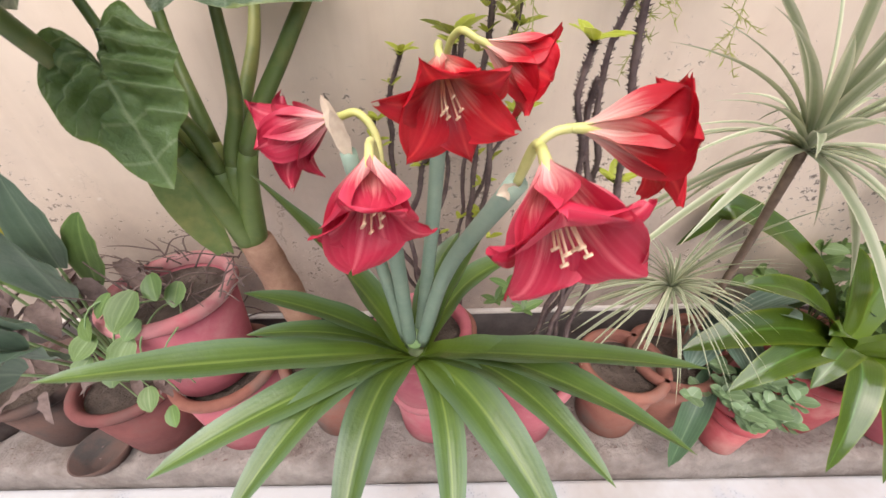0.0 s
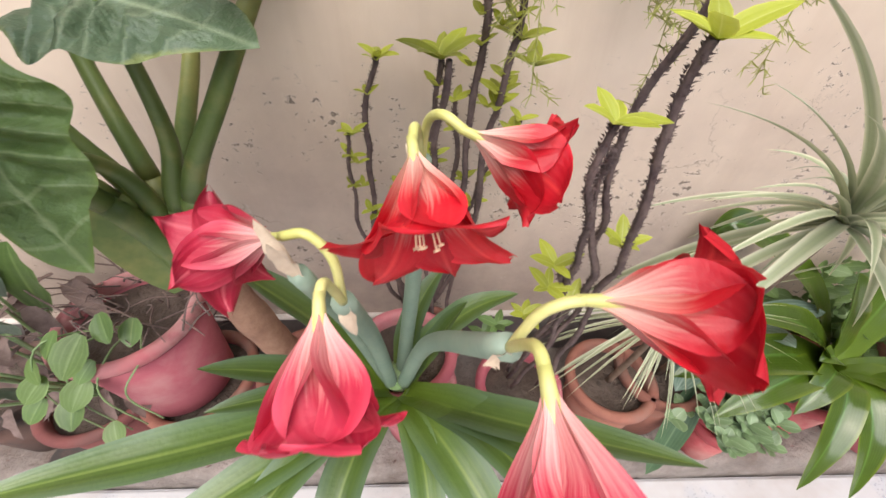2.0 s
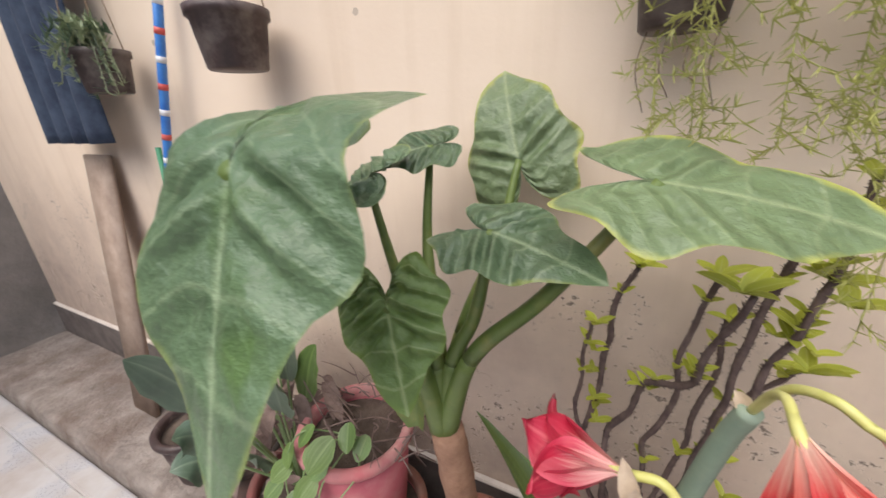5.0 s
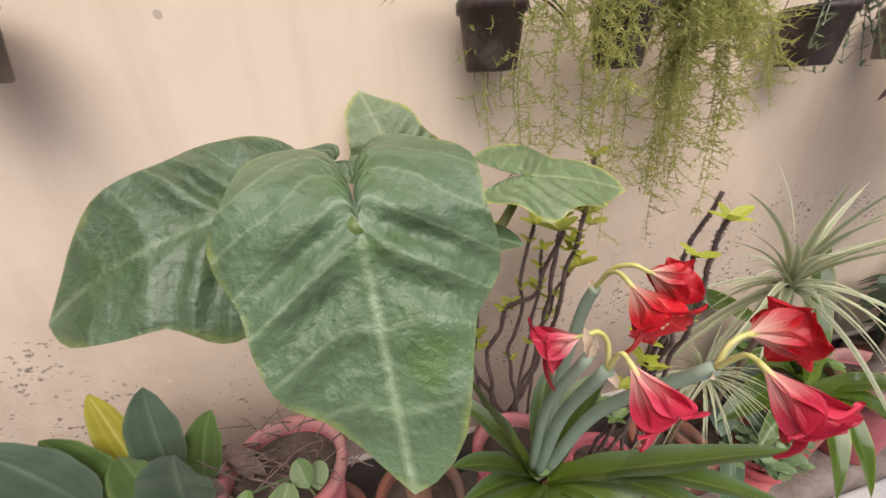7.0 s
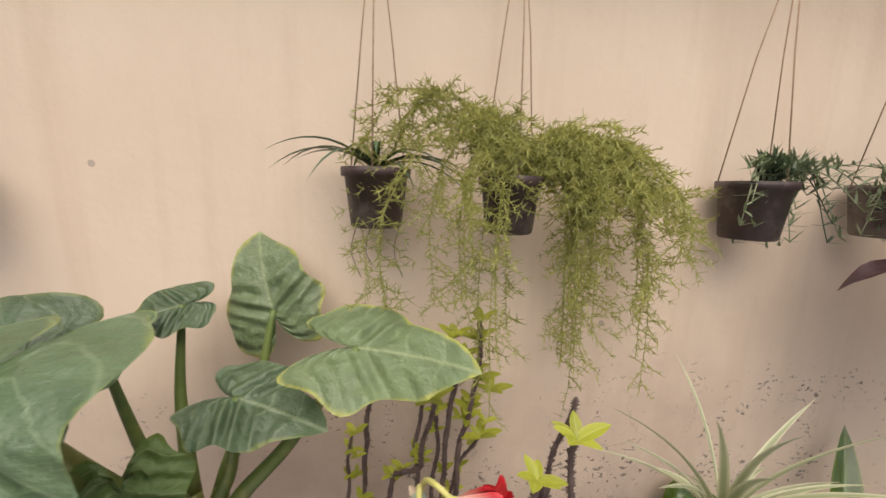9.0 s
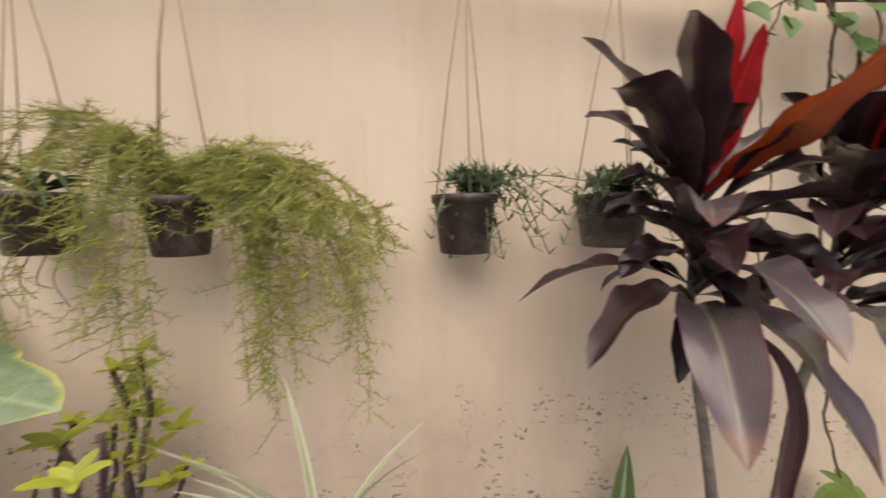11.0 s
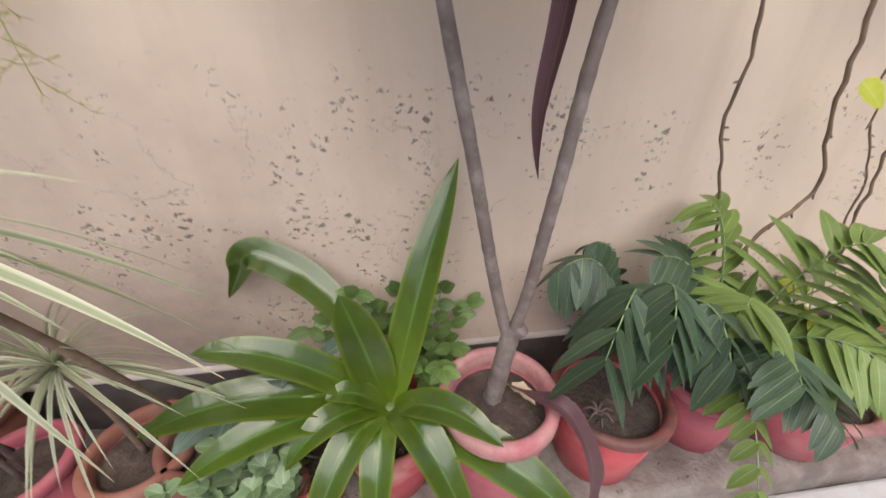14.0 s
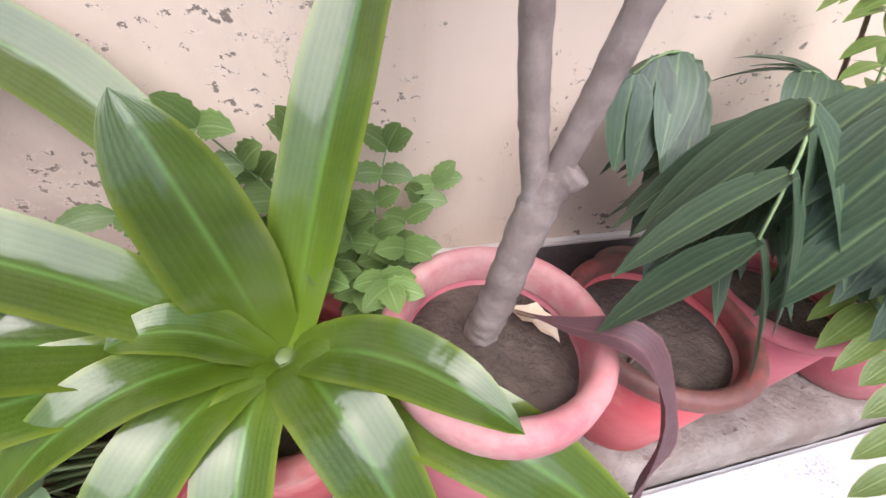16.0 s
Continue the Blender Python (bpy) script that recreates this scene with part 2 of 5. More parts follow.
M_WALL = wall_paint()
M_FLOOR = terrazzo()
M_CEMENT = rough_mat("worn_cement", (0.165, 0.135, 0.12), (0.33, 0.285, 0.255), 8, 0.9, 0.9, 40, 0.014, (0.165, 0.125, 0.105), 4.6)
M_RENDER = rough_mat("grey_render", (0.20, 0.18, 0.165), (0.32, 0.29, 0.265), 3, 0.9, 0.5, 40, 0.01, (0.15, 0.14, 0.125), 1.2)
# dark grey cement, deepened further for the shade behind the plants
M_SKIRT = rough_mat("dark_skirting", (0.085, 0.07, 0.065), (0.16, 0.135, 0.125), 9, 0.85, 0.4, 50, 0.006)
M_CAP = rough_mat("skirting_cap", (0.55, 0.49, 0.44), (0.68, 0.62, 0.57), 12, 0.85, 0.3)
M_PINK = rough_mat("faded_pink_pot", (0.41, 0.088, 0.118), (0.51, 0.145, 0.17), 9, 0.7, 0.3, 70, 0.003, (0.50, 0.21, 0.215), 6.0, 0.2)
M_RED = rough_mat("red_pot", (0.40, 0.055, 0.065), (0.50, 0.11, 0.115), 9, 0.6, 0.3, 70, 0.003, (0.55, 0.24, 0.21), 6.0, 0.2)
M_CLAY = rough_mat("old_clay", (0.20, 0.075, 0.055), (0.31, 0.125, 0.085), 10, 0.85, 0.4, 60, 0.004, (0.17, 0.12, 0.10), 5.0, 0.3)
M_OXBLOOD = rough_mat("dark_red_clay", (0.15, 0.045, 0.042), (0.23, 0.075, 0.065), 10, 0.8, 0.4, 60, 0.004, (0.12, 0.07, 0.06), 5.0)
M_OLD = rough_mat("dark_clay", (0.085, 0.05, 0.04), (0.16, 0.085, 0.065), 10, 0.9, 0.5, 60, 0.004, (0.06, 0.05, 0.045), 5.0)
M_RIM = rough_mat("chalky_rim", (0.42, 0.13, 0.145), (0.50, 0.32, 0.29), 14, 0.85, 0.5, 60, 0.004, (0.48, 0.14, 0.155), 7.0)
M_RIMDARK = rough_mat("grimy_brown_rim", (0.09, 0.042, 0.035), (0.20, 0.075, 0.06), 14, 0.6, 0.5, 60, 0.004, (0.32, 0.06, 0.06), 8.0)
M_DARKPOT = rough_mat("dark_brown_plastic", (0.035, 0.022, 0.022), (0.075, 0.045, 0.042), 18, 0.5, 0.2, 80, 0.002, (0.17, 0.14, 0.125), 9.0, 0.3)
M_SOIL = rough_mat("damp_soil", (0.058, 0.041, 0.032), (0.098, 0.07, 0.054), 22, 0.95, 0.9, 70, 0.014, (0.13, 0.098, 0.078), 9.0)
M_STRING = rough_mat("jute_string", (0.34, 0.22, 0.14), (0.46, 0.32, 0.21), 60, 0.9, 0.2)
M_RAIL = rough_mat("rusty_pipe", (0.20, 0.15, 0.12), (0.36, 0.30, 0.26), 12, 0.6, 0.3)
M_BAMBOO = rough_mat("weathered_bamboo", (0.20, 0.135, 0.085), (0.36, 0.27, 0.19), 14, 0.6, 0.3, 50, 0.003, (0.14, 0.095, 0.065), 5.0)
M_STEM_GREY = rough_mat("grey_cane", (0.155, 0.12, 0.105), (0.25, 0.20, 0.175), 30, 0.85, 0.6, 70, 0.004, (0.30, 0.26, 0.235), 20.0)
M_STEM_BROWN = rough_mat("brown_stem", (0.13, 0.088, 0.062), (0.24, 0.165, 0.115), 30, 0.85, 0.5)
M_THORN = rough_mat("thorny_stem", (0.075, 0.048, 0.048), (0.17, 0.12, 0.105), 40, 0.9, 0.6, 120, 0.004)
M_BARK = rough_mat("taro_trunk", (0.22, 0.11, 0.07), (0.40, 0.23, 0.15), 18, 0.85, 0.6, 50, 0.006)
M_TWIG = rough_mat("dry_twigs", (0.11, 0.075, 0.065), (0.24, 0.17, 0.15), 30, 0.9, 0.4)
M_STALK = rough_mat("green_stalk", (0.16, 0.25, 0.10), (0.25, 0.34, 0.15), 20, 0.45, 0.15, 60, 0.002)
M_SCAPE = rough_mat("bluish_scape", (0.22, 0.30, 0.23), (0.30, 0.37, 0.28), 20, 0.5, 0.15, 60, 0.002)
M_PEDICEL = rough_mat("yellow_green_neck", (0.48, 0.47, 0.13), (0.62, 0.58, 0.24), 20, 0.45, 0.1)
M_SHEATH = rough_mat("papery_sheath", (0.55, 0.42, 0.30), (0.72, 0.60, 0.45), 40, 0.8, 0.4)
M_PETIOLE = rough_mat("taro_petiole", (0.085, 0.13, 0.03), (0.14, 0.19, 0.05), 14, 0.45, 0.15, 60, 0.002, (0.24, 0.24, 0.07), 8.0)
M_PETAL = leaf_mat("red_petal", (0.58, 0.010, 0.022), (0.64, 0.014, 0.03), base=(0.80, 0.58, 0.46), rough=0.45, ribs=9, rib_amt=0.10, midrib=(0.74, 0.05, 0.05), variance=0.2, trans=0.24, streak=0.3)
# pinker copy of the petal red: light shining through, put into the colour
M_PETAL_BACKLIT = leaf_mat("backlit_red_petal", (0.54, 0.022, 0.06), (0.58, 0.045, 0.09), base=(0.82, 0.50, 0.44), rough=0.5, ribs=9, rib_amt=0.1, midrib=(0.72, 0.14, 0.17), variance=0.25, trans=0.24, streak=0.34)
M_STAMEN = rough_mat("pale_stamen", (0.85, 0.55, 0.35), (0.92, 0.78, 0.5), 30, 0.5, 0.1)
M_AMA = leaf_mat("amaryllis_leaf", (0.095, 0.155, 0.030), (0.125, 0.19, 0.10), rough=0.36, ribs=8, rib_amt=0.10, midrib=(0.20, 0.27, 0.06), coat=0.2, edge_w=0.55, base=(0.15, 0.22, 0.025))
M_CRINUM = leaf_mat("glossy_strap_leaf", (0.060, 0.105, 0.007), (0.12, 0.165, 0.012), rough=0.42, ribs=14, rib_amt=0.10, midrib=(0.10, 0.20, 0.035), coat=1.0, edge_w=0.2, base=(0.10, 0.16, 0.010))
M_TARO = leaf_mat("taro_leaf", (0.105, 0.165, 0.085), (0.19, 0.23, 0.07), rough=0.42, radial=21.0, rib_amt=0.30, midrib=(0.26, 0.33, 0.20), coat=0.1, edge_w=0.06, trans=0.12, blotch=(0.08, 0.14, 0.045))
M_TARO_PALE = leaf_mat("pale_taro_leaf", (0.17, 0.235, 0.115), (0.40, 0.41, 0.09), rough=0.42, radial=21.0, rib_amt=0.25, midrib=(0.30, 0.36, 0.20), coat=0.1, edge_w=0.08, trans=0.15)
M_TARO_YOUNG = leaf_mat("young_taro_leaf", (0.17, 0.26, 0.085), (0.16, 0.24, 0.05), rough=0.4, radial=19.0, rib_amt=0.45, midrib=(0.33, 0.40, 0.20), coat=0.1, edge_w=0.1, trans=0.35, blotch=(0.12, 0.20, 0.04))
M_CORD = leaf_mat("purple_cordyline_leaf", (0.044, 0.02, 0.023), (0.085, 0.027, 0.036), rough=0.34, ribs=16, rib_amt=0.12, midrib=(0.10, 0.045, 0.05), coat=0.25, trans=0.08)
M_CORD_GREY = leaf_mat("greying_cordyline_leaf", (0.105, 0.075, 0.085), (0.12, 0.05, 0.075), rough=0.36, ribs=16, rib_amt=0.15, midrib=(0.24, 0.24, 0.16), coat=0.3, trans=0.1, blotch=(0.17, 0.17, 0.11), tipcol=(0.20, 0.105, 0.085), tip_at=0.90)
M_CORD_RED = leaf_mat("red_cordyline_leaf", (0.46, 0.014, 0.02), (0.40, 0.02, 0.03), rough=0.36, ribs=12, rib_amt=0.1, midrib=(0.7, 0.06, 0.05), trans=0.3, base=(0.42, 0.02, 0.06))
M_CORD_ORANGE = leaf_mat("orange_cordyline_leaf", (0.50, 0.10, 0.02), (0.36, 0.05, 0.02), rough=0.4, ribs=12, rib_amt=0.1, midrib=(0.66, 0.10, 0.03), trans=0.3, base=(0.55, 0.03, 0.03))
M_CORD_DEAD = leaf_mat("dead_cordyline_leaf", (0.09, 0.042, 0.048), (0.13, 0.055, 0.06), rough=0.6, ribs=10, rib_amt=0.2, midrib=(0.16, 0.07, 0.07), trans=0.05)
M_LIME = leaf_mat("lime_leaf", (0.43, 0.47, 0.05), (0.53, 0.54, 0.09), rough=0.4, ribs=3, rib_amt=0.1, midrib=(0.5, 0.52, 0.16), trans=0.3)
M_GREEN = leaf_mat("mid_green_leaf", (0.125, 0.205, 0.06), (0.17, 0.25, 0.08), rough=0.4, ribs=4, rib_amt=0.15, midrib=(0.22, 0.32, 0.11), trans=0.2)
M_DARKLEAF = leaf_mat("dark_green_leaf", (0.06, 0.115, 0.055), (0.08, 0.14, 0.06), rough=0.4, ribs=9, rib_amt=0.2, midrib=(0.14, 0.21, 0.11), trans=0.1, coat=0.1)
M_GREYGREEN = leaf_mat("grey_green_leaf", (0.105, 0.155, 0.105), (0.13, 0.185, 0.12), rough=0.4, ribs=5, rib_amt=0.12, midrib=(0.19, 0.25, 0.17), trans=0.12, coat=0.1)
M_PALM = leaf_mat("palm_leaflet", (0.066, 0.108, 0.062), (0.088, 0.135, 0.078), rough=0.42, ribs=6, rib_amt=0.15, midrib=(0.17, 0.25, 0.10), trans=0.2)
M_PALM_LIGHT = leaf_mat("light_palm_leaflet", (0.165, 0.24, 0.055), (0.21, 0.28, 0.07), rough=0.42, ribs=6, rib_amt=0.15, midrib=(0.28, 0.36, 0.12), trans=0.25)
M_VARIEG = leaf_mat("striped_strap_leaf", (0.36, 0.40, 0.24), (0.68, 0.66, 0.48), rough=0.45, ribs=3, rib_amt=0.3, midrib=(0.34, 0.39, 0.22), trans=0.25, edge_w=0.7, tipcol=(0.55, 0.46, 0.30), tip_at=0.93)
M_BLUELEAF = leaf_mat("silver_striped_leaf", (0.13, 0.20, 0.15), (0.10, 0.16, 0.11), rough=0.4, ribs=7, rib_amt=0.5, midrib=(0.26, 0.33, 0.28), trans=0.1)
M_JADE = leaf_mat("pale_round_leaf", (0.18, 0.265, 0.125), (0.26, 0.33, 0.185), rough=0.4, ribs=2, rib_amt=0.1, midrib=(0.32, 0.40, 0.25), trans=0.15)
M_PALESHOOT = leaf_mat("pale_spiky_shoot", (0.24, 0.30, 0.17), (0.34, 0.38, 0.24), rough=0.5, ribs=2, rib_amt=0.1, trans=0.15)
M_SEEDLING = leaf_mat("fresh_green_leaf", (0.16, 0.25, 0.07), (0.18, 0.28, 0.08), rough=0.45, ribs=6, rib_amt=0.25, midrib=(0.26, 0.36, 0.14), trans=0.25)
M_FERN = leaf_mat("asparagus_needles", (0.32, 0.33, 0.075), (0.38, 0.38, 0.11), rough=0.55, ribs=1, rib_amt=0.0, trans=0.3)
M_YELLOW = leaf_mat("yellow_leaf", (0.40, 0.36, 0.045), (0.34, 0.34, 0.06), rough=0.45, ribs=4, rib_amt=0.2, midrib=(0.6, 0.58, 0.2), trans=0.3)
M_BLUE = rough_mat("blue_plastic", (0.03, 0.14, 0.50), (0.07, 0.25, 0.62), 25, 0.4, 0.1)
M_WHITE = rough_mat("white_plastic", (0.66, 0.66, 0.68), (0.76, 0.76, 0.78), 20, 0.5, 0.1)
M_NAVY = rough_mat("navy_cloth", (0.018, 0.028, 0.055), (0.05, 0.07, 0.11), 14, 0.9, 0.5)
M_WOOD = rough_mat("weathered_board", (0.24, 0.17, 0.13), (0.38, 0.29, 0.23), 10, 0.8, 0.4)
M_LIDRED = rough_mat("painted_red_scrap", (0.5, 0.05, 0.05), (0.6, 0.12, 0.1), 20, 0.5, 0.2)

# ---- building helpers ----
ORIGIN = {}
R = random.Random(7)

def V(*a):
    return Vector(a[0]) if len(a) == 1 else Vector(a)

def thing(name, origin, label, category, group="", kind=""):
    ob = new(name)
    ob.location = origin
    ob.empty_display_size = 0.05
    ORIGIN[ob.name] = V(origin)
    return tagged(ob, label, category, group, kind)

def link_mesh(name, bm, material, smooth=True):
    me = bpy.data.meshes.new(name)
    bm.to_mesh(me)
    bm.free()
    me.materials.append(material)
    if smooth:
        me.polygons.foreach_set("use_smooth", [True] * len(me.polygons))
    return new(name, me)

def part(name, bm, material, parent, label="", smooth=True):
    """Links a bmesh, built in world places, as one mesh under a thing or under a part."""
    o = ORIGIN[parent.name]
    bmesh.ops.translate(bm, verts=bm.verts, vec=-o)
    ob = link_mesh(name, bm, material, smooth)
    ob.parent = parent
    ORIGIN[ob.name] = o
    if label:
        tagged(ob, label)
    return ob

def smooth_line(pts, n=6):
    """Catmull-Rom through the points."""
    pts = [V(p) for p in pts]
    if len(pts) < 3:
        return [pts[0].lerp(pts[-1], i / n) for i in range(n + 1)]
    out = []
    ext = [pts[0] * 2 - pts[1], *pts, pts[-1] * 2 - pts[-2]]
    for i in range(1, len(ext) - 2):
        a, b, c, d = ext[i - 1:i + 3]
        for k in range(n):
            t = k / n
            out.append(0.5 * (2 * b + (c - a) * t + (2 * a - 5 * b + 4 * c - d) * t * t + (3 * b - a - 3 * c + d) * t ** 3))
    out.append(pts[-1])
    return out

def tube(bm, line, r0, r1=None, seg=8, cap=True, ripple=0.0):
    r1 = r0 if r1 is None else r1
    rings, n = [], len(line)
    ref = V(0.31, 0.9, 0.2)
    for i, p in enumerate(line):
        t = (line[min(i + 1, n - 1)] - line[max(i - 1, 0)]).normalized()
        s = t.cross(ref).normalized()
        w = t.cross(s).normalized()
        r = r0 + (r1 - r0) * i / max(1, n - 1)
        r *= 1 + ripple * (R.random() - 0.5)
        rings.append([bm.verts.new(p + r * (math.cos(a) * s + math.sin(a) * w)) for a in (6.2832 * k / seg for k in range(seg))])
    for a, b in zip(rings, rings[1:]):
        for k in range(seg):
            bm.faces.new((a[k], a[(k + 1) % seg], b[(k + 1) % seg], b[k]))
    if cap:
        bm.faces.new(rings[0][::-1])
        bm.faces.new(rings[-1])
    return bm

def tapered(t):
    """Strap that narrows to a point."""
    return min(1.0, 0.6 + 1.3 * t) * max(0.0, 1 - max(0.0, (t - 0.3) / 0.7) ** 2.9) ** 0.85

def lance(t):
    return max(0.02, math.sin(math.pi * min(1, 0.06 + 0.94 * t) ** 0.85)) ** 0.75 if t < 0.999 else 0.01

def stalked(t):
    return 0.16 if t < 0.1 else max(0.16 * (1 - t) + 0.01, math.sin(math.pi * ((t - 0.1) / 0.9) ** 0.95) ** 0.6 * 0.97 if t < 0.999 else 0.0)

def ovate(t):
    return max(0.02, math.sin(math.pi * min(1, 0.03 + 0.97 * t) ** 0.68)) ** 0.75 if t < 0.999 else 0.01

def grass(t):
    return (0.75 + 0.25 * min(1, 3 * t)) * max(0.02, 1 - t ** 2.5)

def round_leaf(t):
    return max(0.03, math.sin(math.pi * min(1, 0.04 + 0.96 * t))) ** 0.6

def blade(bm, line, w, prof, fold=0.22, m=4, up=(0, 0, 1), wave=0.0, twist=0.0):
    """A leaf along a line: u across, v along."""
    uvl = bm.loops.layers.uv.verify()
    n = len(line) - 1
    rows, ph, side0 = [], R.random() * 6.28, None
    for i, p in enumerate(line):
        t = i / n
        tan = (line[min(i + 1, n)] - line[max(i - 1, 0)]).normalized()
        side = tan.cross(V(up))
        if side.length < 0.15 and side0 is not None:
            side = side0 - tan * side0.dot(tan)
        side = side.normalized() if side.length > 1e-5 else V(1, 0, 0)
        if side0 is not None and side.dot(side0) < 0:
            side = -side
        side0 = side
        if twist:
            side = Matrix.Rotation(twist * t, 3, tan) @ side
        nor = side.cross(tan)
        h = 0.5 * w * prof(t)
        row = []
        for j in range(m + 1):
            a = 2 * j / m - 1
            q = p + side * a * h + nor * (fold * abs(a) * h + wave * h * abs(a) * math.sin(ph + 19 * t + 2 * a) * 0.5)
            row.append((bm.verts.new(q), (j / m, t)))
        rows.append(row)
    for a, b in zip(rows, rows[1:]):
        for j in range(m):
            quad = (a[j], a[j + 1], b[j + 1], b[j])
            f = bm.faces.new([q[0] for q in quad])
            for lp, q in zip(f.loops, quad):
                lp[uvl].uv = q[1]
    return bm

def arc(p0, p2, rise=0.1, n=12, lean=0.5):
    """A curve from p0 to p2 that bulges upwards."""
    p0, p2 = V(p0), V(p2)
    c = p0.lerp(p2, lean) + V(0, 0, rise)
    return [p0.lerp(c, i / n).lerp(c.lerp(p2, i / n), i / n) for i in range(n + 1)]

HEART = [(0, 1.0), (10, 0.86), (25, 0.68), (45, 0.58), (70, 0.53), (100, 0.52), (125, 0.55), (145, 0.57), (160, 0.47), (172, 0.24), (180, 0.08)]

def heart(bm, at, toward, up, length, width=1.0, droop=0.25, cup=0.25, crinkle=0.008, wavy=0.065, back=0.15):
    """A taro leaf: at is where its stalk joins, toward the way of its tip."""
    uvl = bm.loops.layers.uv.verify()
    x = V(toward).normalized()
    z = (V(up) - x * V(up).dot(x)).normalized()
    y = z.cross(x)
    N, K = 64, 9
    ph = R.random() * 6.28
    rings = []
    c = (bm.verts.new(V(at)), (0.5, 0.5))
    for k in range(1, K + 1):
        ring = []
        for i in range(N):
            deg = i * 360 / N - 180
            a = abs(deg)
            for (d0, r0), (d1, r1) in zip(HEART, HEART[1:]):
                if d0 <= a <= d1:
                    rr = r0 + (r1 - r0) * (a - d0) / (d1 - d0)
                    break
            th, f = radians(deg), k / K
            rad = rr * f * (1 + wavy * math.sin(7 * th + ph) * f)
            px, py = rad * math.cos(th), rad * math.sin(th) * width
            hz = -(droop if px > 0 else back) * px * px + cup * abs(py) * 0.4 - cup * py * py * 1.2
            hz += crinkle / length * (math.sin(30 * (px - 0.6 * abs(py))) + 1.2 * noise.noise((px * 9 + ph, py * 9, ph))) * min(1, abs(py) * 9) * math.sin(math.pi * min(1, f * 0.95 + 0.05))
            hz += wavy * 0.6 * math.sin(5 * th + ph) * f ** 3
            ring.append((bm.verts.new(V(at) + length * (x * px + y * py + z * hz)), (0.5 + 0.5 * f * math.sin(th), 0.5 + 0.5 * f * math.cos(th))))
        rings.append(ring)
    def face(*q):
        fc = bm.faces.new([w[0] for w in q])
        for lp, w in zip(fc.loops, q):
            lp[uvl].uv = w[1]
    for i in range(N):
        face(c, rings[0][i], rings[0][(i + 1) % N])
        for a, b in zip(rings, rings[1:]):
            face(a[i], b[i], b[(i + 1) % N], a[(i + 1) % N])
    return bm

def lathe(bm, cx, cy, prof, seg=40, wob=0.0):
    rings = []
    for r, z in prof:
        rings.append([bm.verts.new((cx + r * (1 + wob * math.sin(3 * a)) * math.cos(a), cy + r * (1 + wob * math.sin(3 * a)) * math.sin(a), z)) for a in (6.2832 * k / seg for k in range(seg))])
    for a, b in zip(rings, rings[1:]):
        for k in range(seg):
            bm.faces.new((a[k], a[(k + 1) % seg], b[(k + 1) % seg], b[k]))
    return rings

def pot_parts(parent, x, y, z, r, h, material, taper=0.72, soil=True, rim=0.028, soil_drop=0.035, soil_label="dry cracked brown soil", rim_mat=None):
    """Flower pot: tapered body, thick rolled rim, floor, and soil."""
    rb = r * taper
    bm = bmesh.new()
    t = 0.012
    rings = lathe(bm, x, y, [(rb - 0.01, z), (rb, z + 0.006), (rb + (r - 0.01 - rb) * 0.5, z + h * 0.45), (r - 0.012, z + h - rim - 0.004), (r - t - 0.012, z + h - rim - 0.004), (rb - t, z + 0.02)])
    bm.faces.new(rings[0][::-1])
    bm.faces.new(rings[-1])
    pot = part("pot", bm, material, parent)
    bm = bmesh.new()
    lathe(bm, x, y, [(r - 0.026, z + h - rim), (r - 0.004, z + h - rim - 0.004), (r + 0.003, z + h - rim + 0.006), (r + 0.003, z + h - 0.008), (r - 0.004, z + h), (r - 0.016, z + h), (r - 0.024, z + h - 0.008), (r - 0.026, z + h - rim)])
    part("rim", bm, rim_mat or material, pot)
    if soil:
        bm = bmesh.new()
        K, N = 6, 28
        zs = z + h - soil_drop
        c = bm.verts.new((x, y, zs + 0.008))
        rings = []
        for k in range(1, K + 1):
            rings.append([bm.verts.new((x + (r - 0.022) * k / K * math.cos(a), y + (r - 0.022) * k / K * math.sin(a), zs + (0.008 * noise.noise((x * 9 + 14 * math.cos(a) * k / K, y * 9 + 14 * math.sin(a) * k / K, 0)) if k < K else -0.004))) for a in (6.2832 * i / N for i in range(N))])
        for i in range(N):
            bm.faces.new((c, rings[0][i], rings[0][(i + 1) % N]))
            for a, b in zip(rings, rings[1:]):
                bm.faces.new((a[i], b[i], b[(i + 1) % N], a[(i + 1) % N]))
        part("soil", bm, M_SOIL, parent, soil_label)
    return pot

def box_bm(x0, y0, z0, x1, y1, z1, bev=0.0):
    bm = bmesh.new()
    bmesh.ops.create_cube(bm, size=1)
    for v in bm.verts:
        v.co = ((x0 + x1) / 2 + v.co.x * (x1 - x0), (y0 + y1) / 2 + v.co.y * (y1 - y0), (z0 + z1) / 2 + v.co.z * (z1 - z0))
    if bev:
        bmesh.ops.bevel(bm, geom=bm.edges[:], offset=bev, segments=2, affect="EDGES")
    return bm

def structure(name, bm, material, label, category, smooth=False):
    ob = link_mesh(name, bm, material, smooth)
    return tagged(ob, label, category, kind="structure")

